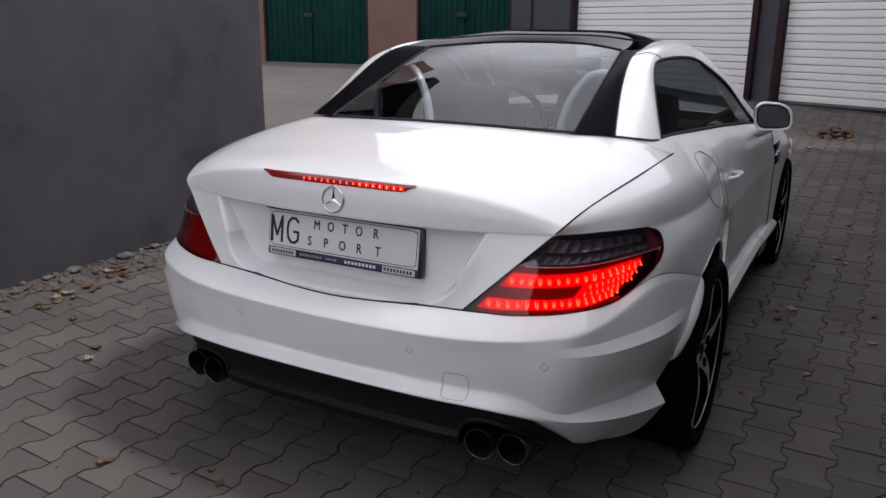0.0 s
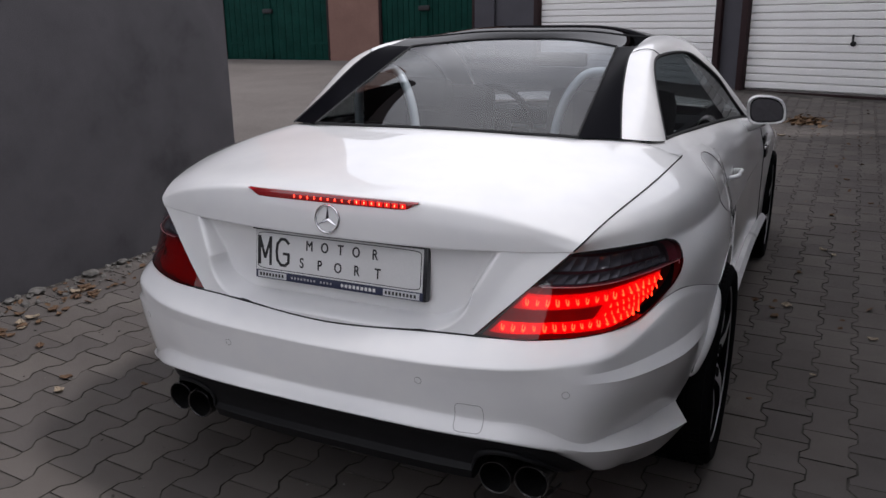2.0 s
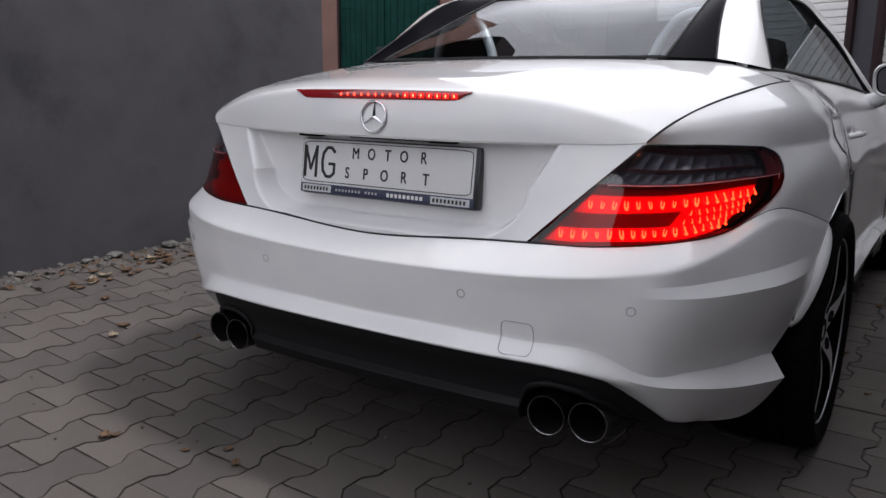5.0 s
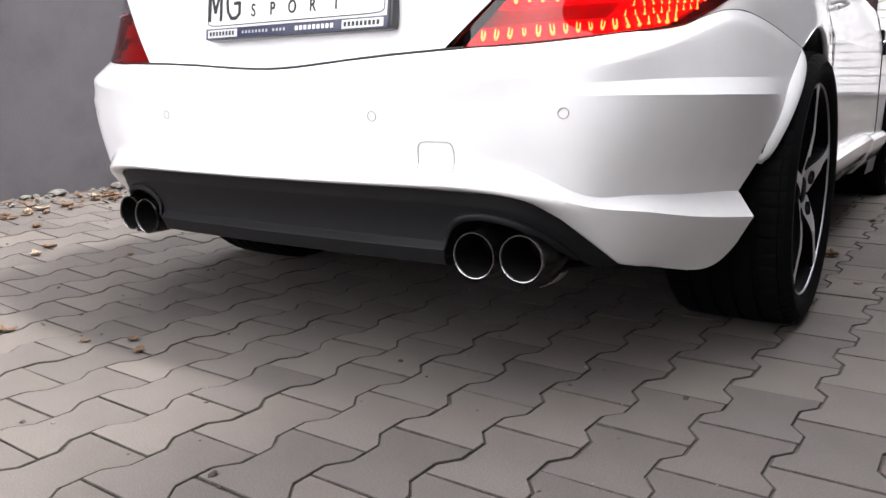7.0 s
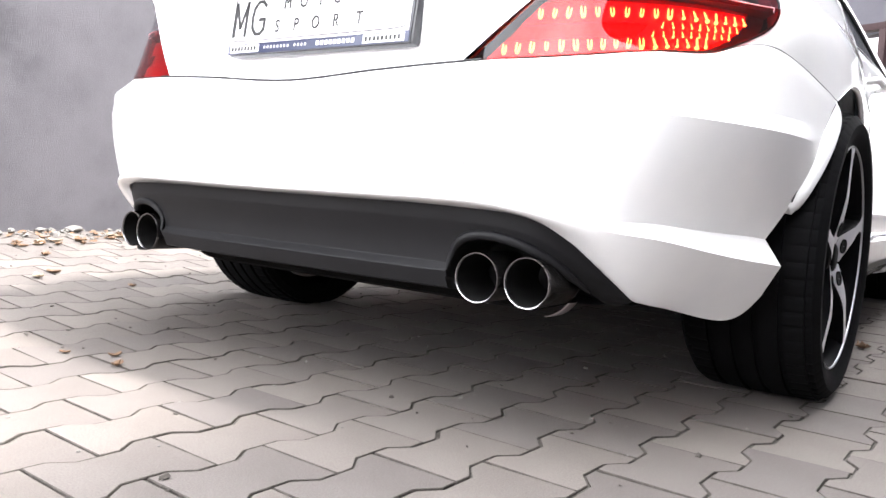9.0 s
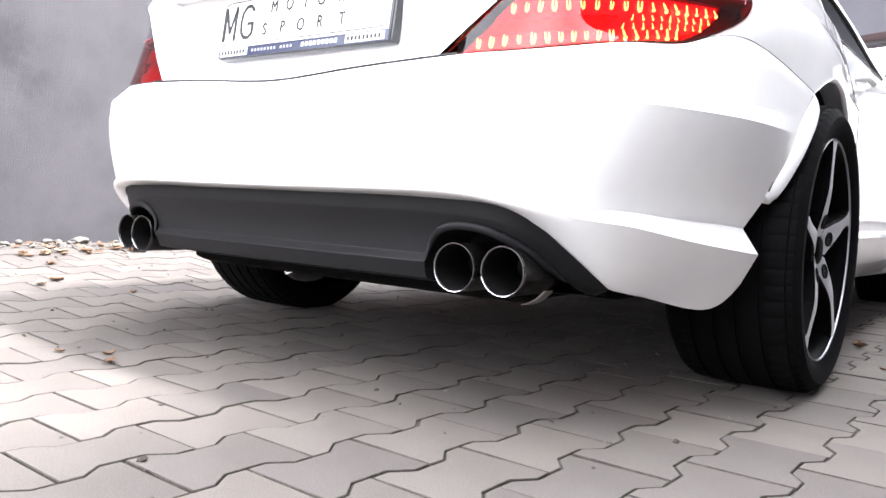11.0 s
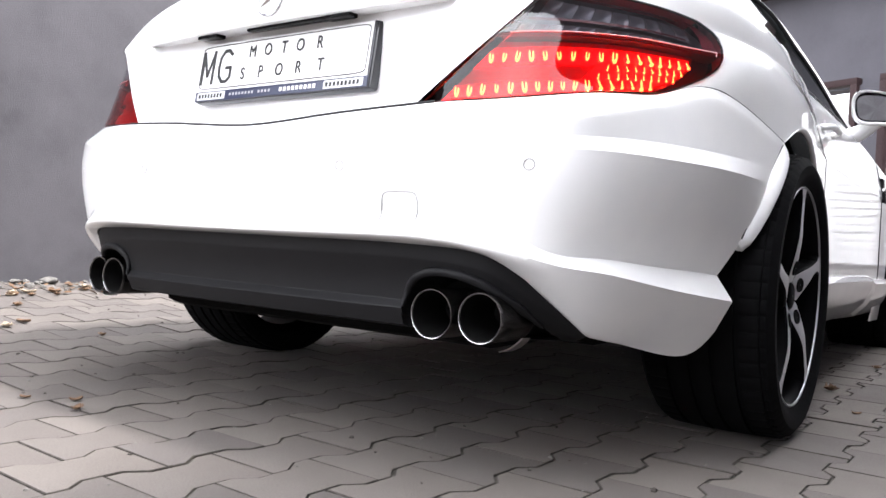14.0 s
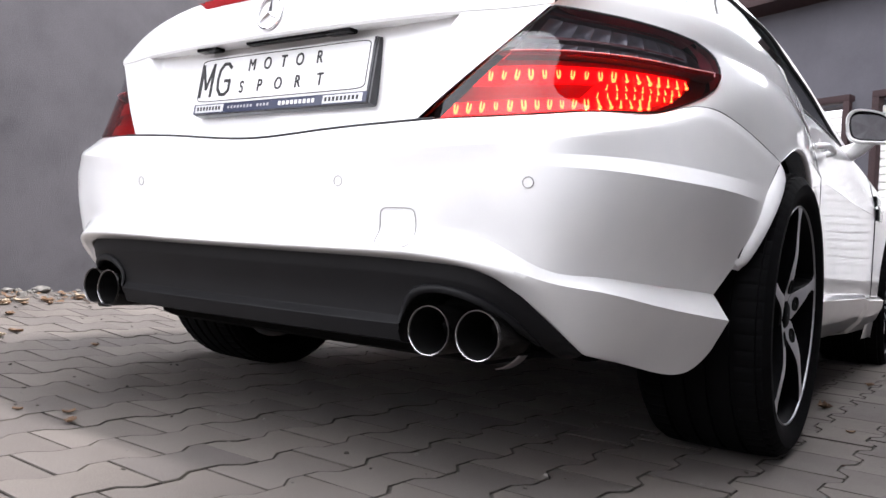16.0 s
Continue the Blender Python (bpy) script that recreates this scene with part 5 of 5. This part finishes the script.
part("dashboard", boxes(boxes(bmesh.new(), (1.38, .34, .20), (0, 2.52, .80), None, .06), (.40, .20, .08), (-.36, 2.40, .90), None, .03), LEATHER, car, "black dashboard")
box("dash_trim", (1.22, .012, .018), (.02, 2.345, .845), SILVER, car, "bright dashboard strip", .004)
for s in (-1, 1):
    seat = new("seat")
    seat.parent = car
    seat["label"] = "black leather seat with headrest"
    tip = Matrix.Rotation(radians(-16), 3, 'X')
    part("cushion", boxes(bmesh.new(), (.50, .50, .16), (s * .37, 1.72, .60), None, .05), LEATHER, seat)
    part("backrest", boxes(bmesh.new(), (.50, .14, .54), (s * .37, 1.42, .86), tip, .06), LEATHER, seat)
    part("headrest", boxes(bmesh.new(), (.24, .10, .14), (s * .38, 1.35, 1.09), tip, .045), LEATHER, seat)
    a, b = (-.385, -.62) if s < 0 else (.272, .535)
    hoop = curve([(a + .04 * -s, 1.20, .965), (a + .02 * -s, 1.21, 1.06), (a + .1 * (b - a), 1.225, 1.15), (a + .25 * (b - a), 1.235, 1.188), (a + .5 * (b - a), 1.24, 1.198), (a + .75 * (b - a), 1.235, 1.188), (a + .9 * (b - a), 1.225, 1.15), (b, 1.22, 1.06), (b, 1.22, .965)], 60)
    tube("roll_bar", hoop, .0165, SILVER, car, "satin silver roll-over bar", 12, False, 1.25, (0.0, 1.0, 0.0))
    part("bar_panel", boxes(bmesh.new(), (abs(b - a) - .04, .03, .15), ((a + b) / 2, 1.235, 1.055), None, .012), LEATHER, car, "black roll bar insert")
wheel_c = Vector((-.37, 2.12, .90))
wt = Matrix.Rotation(radians(-66), 3, 'X')
pts = [tuple(wheel_c + wt @ Vector((.185 * math.cos(a), .185 * math.sin(a), 0))) for a in np.linspace(0, 2 * math.pi, 41)[:-1]]
tube("steering_wheel", pts, .016, LEATHER, car, "black leather steering wheel", 10, True)
box("wheel_hub", (.17, .05, .12), tuple(wheel_c), LEATHER, car, "", .02)
box("inner_mirror", (.24, .03, .065), (0, 2.02, 1.20), GLOSS_BLACK, car, "black rear-view mirror", .014)


# ---- small things on the ground ----
def leaf(name, mat, size, seed, group, label):
    """A curled dry leaf with a midrib."""
    rnd = random.Random(seed)
    v, f = [], []
    n = 9
    curl, twist = rnd.uniform(.1, .5), rnd.uniform(-.5, .5)
    for i in range(n):
        t = i / (n - 1)
        w = size * .36 * math.sin(math.pi * min(1, t * .93 + .05)) ** .8 * (1 + .22 * math.sin(9 * t + seed))
        lift = size * curl * (t - .5) ** 2 * 1.6
        for a in (-1, -.5, 0, .5, 1):
            v.append((w * a, size * (t - .5), lift + size * (.16 * abs(a) ** 1.5 + .06 * twist * a * (t - .5)) + (0 if a else -.004 * size)))
    for i in range(n - 1):
        for j in range(4):
            f.append((i * 5 + j, i * 5 + j + 1, (i + 1) * 5 + j + 1, (i + 1) * 5 + j))
    ob = obj(name, v, f, mat, None, "", 40)
    mod = ob.modifiers.new("thickness", 'SOLIDIFY')
    mod.thickness = .0006
    return tagged(ob, label, "leaf", group)


LEAVES = [(1.063, 2.415, .075, 1), (1.019, 2.247, .06, 0), (1.43, 2.115, .055, 1), (1.212, 3.405, .06, 1), (1.27, 3.327, .05, 1), (1.301, 2.202, .04, 0), (.766, 7.07, .10, 1), (1.0, 2.36, .04, 0), (1.10, 2.95, .05, 0),
          (1.25, 4.2, .06, 0), (1.5, 4.6, .05, 0), (1.35, 5.3, .06, 0), (.869, 1.677, .075, 0), (.916, 2.438, .06, 0), (.99, 1.30, .03, 0), (1.2, 1.62, .03, 1),
          (-.315, -.156, .040, 0), (-.392, -.115, .035, 0), (-1.438, .292, .06, 0), (-1.371, .206, .06, 1), (-.717, -.264, .05, 0), (-.70, -.24, .035, 0), (-.479, -.184, .028, 0), (-1.141, .402, .04, 0), (-1.751, .424, .06, 0)]
for cx, cy, n in ((-2.12, .96, 9), (-2.05, .93, 4), (-1.985, .50, 5), (-1.995, .55, 5), (-2.025, .714, 3)):
    rnd = random.Random(int(cx * -1000) + n)
    LEAVES += [(cx + rnd.gauss(0, .045), cy + rnd.gauss(0, .06), rnd.uniform(.04, .075), int(rnd.random() < .25)) for _ in range(n)]
for i, (x, y, size, pale) in enumerate(LEAVES):
    ob = leaf("dry_leaf", PALE_LEAF if pale else DRY_LEAF, size * .8, i + 3, "fallen leaves", "pale curled dry leaf on the pavers" if pale else "brown curled dry leaf on the pavers")
    ob.matrix_world = pose(x, y, ground_z(x, y) + .003, 0, 0, (i * 137) % 360)


def scatter(name, n, mats, area, sizes, seed, label, leafy=False):
    """Many small bits in one object."""
    rnd = random.Random(seed)
    verts, faces = [], []
    for _ in range(n):
        x, y = area(rnd)
        z = ground_z(x, y)
        s = rnd.uniform(*sizes) * (1.6 if rnd.random() < .08 else 1)
        turn = Matrix.Rotation(rnd.uniform(0, 6.28), 3, 'Z') @ Matrix.Rotation(rnd.uniform(-.5, .5), 3, 'X') @ Matrix.Rotation(rnd.uniform(-.5, .5), 3, 'Y')
        b = len(verts)
        if leafy:
            shape = [(-.5, 0, 0), (-.2, .33, .10), (.25, .30, .12), (.55, 0, .02), (.2, -.3, .11), (-.25, -.28, .08), (0, 0, -.02)]
            verts += [tuple(Vector((x, y, z + s * .18)) + turn @ (Vector(p) * s * rnd.uniform(.8, 1.1))) for p in shape]
            faces += [(b + k, b + (k + 1) % 6, b + 6) for k in range(6)]
        else:
            pts = [(math.cos(a) * rnd.uniform(.6, 1.1), math.sin(a) * rnd.uniform(.5, 1.0), rnd.uniform(-.1, .1)) for a in (0, 1.2, 2.4, 3.6, 4.9)]
            low = [Vector(p) * s for p in pts]
            top = [Vector((p[0] * .7, p[1] * .7, .45 + p[2])) * s for p in pts]
            verts += [tuple(Vector((x, y, z + s * .12)) + turn @ p) for p in low + top]
            faces += [(b + k, b + (k + 1) % 5, b + 5 + (k + 1) % 5, b + 5 + k) for k in range(5)] + [tuple(b + 5 + k for k in range(5)), tuple(b + 4 - k for k in range(5))]
    ob = obj(name, verts, faces, mats, None, "", 0)
    return tagged(ob, label, "debris", kind="stuff")


def along_wall(r):
    return -2.29 + abs(r.gauss(0, .10)), r.uniform(-2.5, 2.35)


scatter("rubble", 620, RUBBLE, along_wall, (.005, .022), 1, "pale plaster crumbs along the wall's foot")
scatter("leaf_litter", 170, DRY_LEAF, lambda r: (-2.26 + abs(r.gauss(0, .16)), r.uniform(-2.5, 2.3)), (.02, .05), 2, "brown leaf litter along the wall", True)
scatter("leaf_heap", 110, RUST_LEAF, lambda r: (.95 + r.gauss(0, .10), 7.98 + r.gauss(0, .16)), (.05, .10), 3, "heap of rust-brown leaves near the garages", True)
scatter("leaf_litter", 150, DRY_LEAF, lambda r: (r.uniform(.8, 4.5), r.uniform(2, 9.2)), (.025, .05), 4, "scattered brown leaves on the ramp", True)
scatter("grit", 170, RUBBLE, lambda r: (r.uniform(-1.9, 2.2), r.uniform(-1.2, 3.0)), (.002, .005), 5, "pale grit on the pavers")
scatter("dark_crumbs", 90, JOINT, lambda r: (r.uniform(-2.1, .9), r.uniform(-.6, 1.5)), (.003, .008), 6, "dark earth crumbs in the joints")
# larger plaster pieces against the wall
for i, (x, y, s) in enumerate([(-2.25, .81, .042), (-2.25, .66, .030), (-2.24, 1.12, .045), (-2.26, 1.35, .032), (-2.2, .45, .028), (-2.25, 1.7, .04), (-2.24, .15, .03)]):
    rnd = random.Random(40 + i)
    bm = bmesh.new()
    bmesh.ops.create_icosphere(bm, subdivisions=2, radius=s)
    for v in bm.verts:
        v.co = v.co * rnd.uniform(.75, 1.1)
        v.co.z *= .38
    chunk = part("plaster_chunk", bm, RUBBLE, None, "", 20)
    tagged(chunk, "pale broken plaster chunk by the wall", "rubble", "plaster chunks by the wall")
    chunk.matrix_world = pose(x, y, ground_z(x, y) + s * .4, 0, 0, i * 50)


# ---- the paving: interlocking double-T concrete blocks ----
def paver_mesh(name):
    """One block, 144 mm pitch across and 206 mm long, waisted along its long sides, with a small chamfer."""
    w, l, k, gap = 0.0720, 0.1029, 0.0128, 0.0021
    right = [(w + k, -l), (w + k, -.069), (w - k, -.035), (w - k, .035), (w + k, .069), (w + k, l)]
    ring = [(x - gap, min(max(y, -l + gap), l - gap)) for x, y in right] + [(-x + gap, min(max(y, -l + gap), l - gap)) for x, y in right[::-1]]
    n = len(ring)
    shrink = lambda d: [(x - math.copysign(d, x), y - math.copysign(d, y) * (1 if abs(y) > .09 else 0)) for x, y in ring]
    v = [(x, y, -.022) for x, y in ring] + [(x, y, -.0014) for x, y in ring] + [(x, y, 0) for x, y in shrink(.0012)]
    f = [(i + r * n, (i + 1) % n + r * n, (i + 1) % n + (r + 1) * n, i + (r + 1) * n) for r in (0, 1) for i in range(n)]
    f.append(tuple(2 * n + i for i in range(n)))
    return v, f


def dirty_sides(me, each):
    """Earth clings to the sides and the worn edges of the blocks."""
    me.materials.append(JOINT)
    for i, p in enumerate(me.polygons):
        p.material_index = 0 if i % each == each - 1 else 1


def lay_pavers():
    v, f = paver_mesh("paver")
    floor = new("pavement")
    tagged(floor, "grey interlocking double-T concrete pavers, dusty and uneven", "pavement", kind="structure")
    single = None
    rnd = random.Random(11)
    turn = radians(-1.42)
    c, s = math.cos(turn), math.sin(turn)
    near, far_v, far_f = [], [], []
    for i in range(-22, 52):
        for j in range(-26, 62):
            lx, ly = 0.1441 * i, 0.20575 * j + (0.10287 if i % 2 else 0.0)
            x, y = 0.073 + c * lx - s * ly, -0.368 + s * lx + c * ly
            if not (PAVE_X0 + .06 < x < PAVE_X1 - .1 and PAVE_Y0 + .1 < y < 10.55 - 0.42 * (x + .36) - .12):
                continue
            e = 0.02
            gx = (ground_z(x + e, y) - ground_z(x - e, y)) / (2 * e)
            gy = (ground_z(x, y + e) - ground_z(x, y - e)) / (2 * e)
            m = Matrix.Translation((x + rnd.uniform(-.0009, .0009), y + rnd.uniform(-.0009, .0009), ground_z(x, y) + rnd.uniform(-.0013, .0011))) @ Matrix.Rotation(-math.atan(gx), 4, 'Y') @ Matrix.Rotation(math.atan(gy), 4, 'X') @ Matrix.Rotation(turn + radians(rnd.uniform(-.9, .9)), 4, 'Z') @ pose(0, 0, 0, rnd.uniform(-.16, .16), rnd.uniform(-.16, .16))
            near.append(m) if -1.75 < x < 1.45 and -.75 < y < 1.0 and len(near) < 300 else (far_v.append(m))
    for m in near:
        if single is None:
            ob = obj("paver", v, f, PAVER, floor, "", 20)
            single = ob.data
            dirty_sides(single, len(f))
        else:
            ob = new("paver", single)
            ob.parent = floor
        ob.matrix_basis = m
    verts, faces = [], []
    for m in far_v:
        b = len(verts)
        verts += [tuple(m @ Vector(p)) for p in v]
        faces += [tuple(b + q for q in t) for t in f]
    rest = obj("paver_field", verts, faces, PAVER, floor, "", 0)
    dirty_sides(rest.data, len(f))
    tagged(rest, "", "", kind="stuff")


lay_pavers()
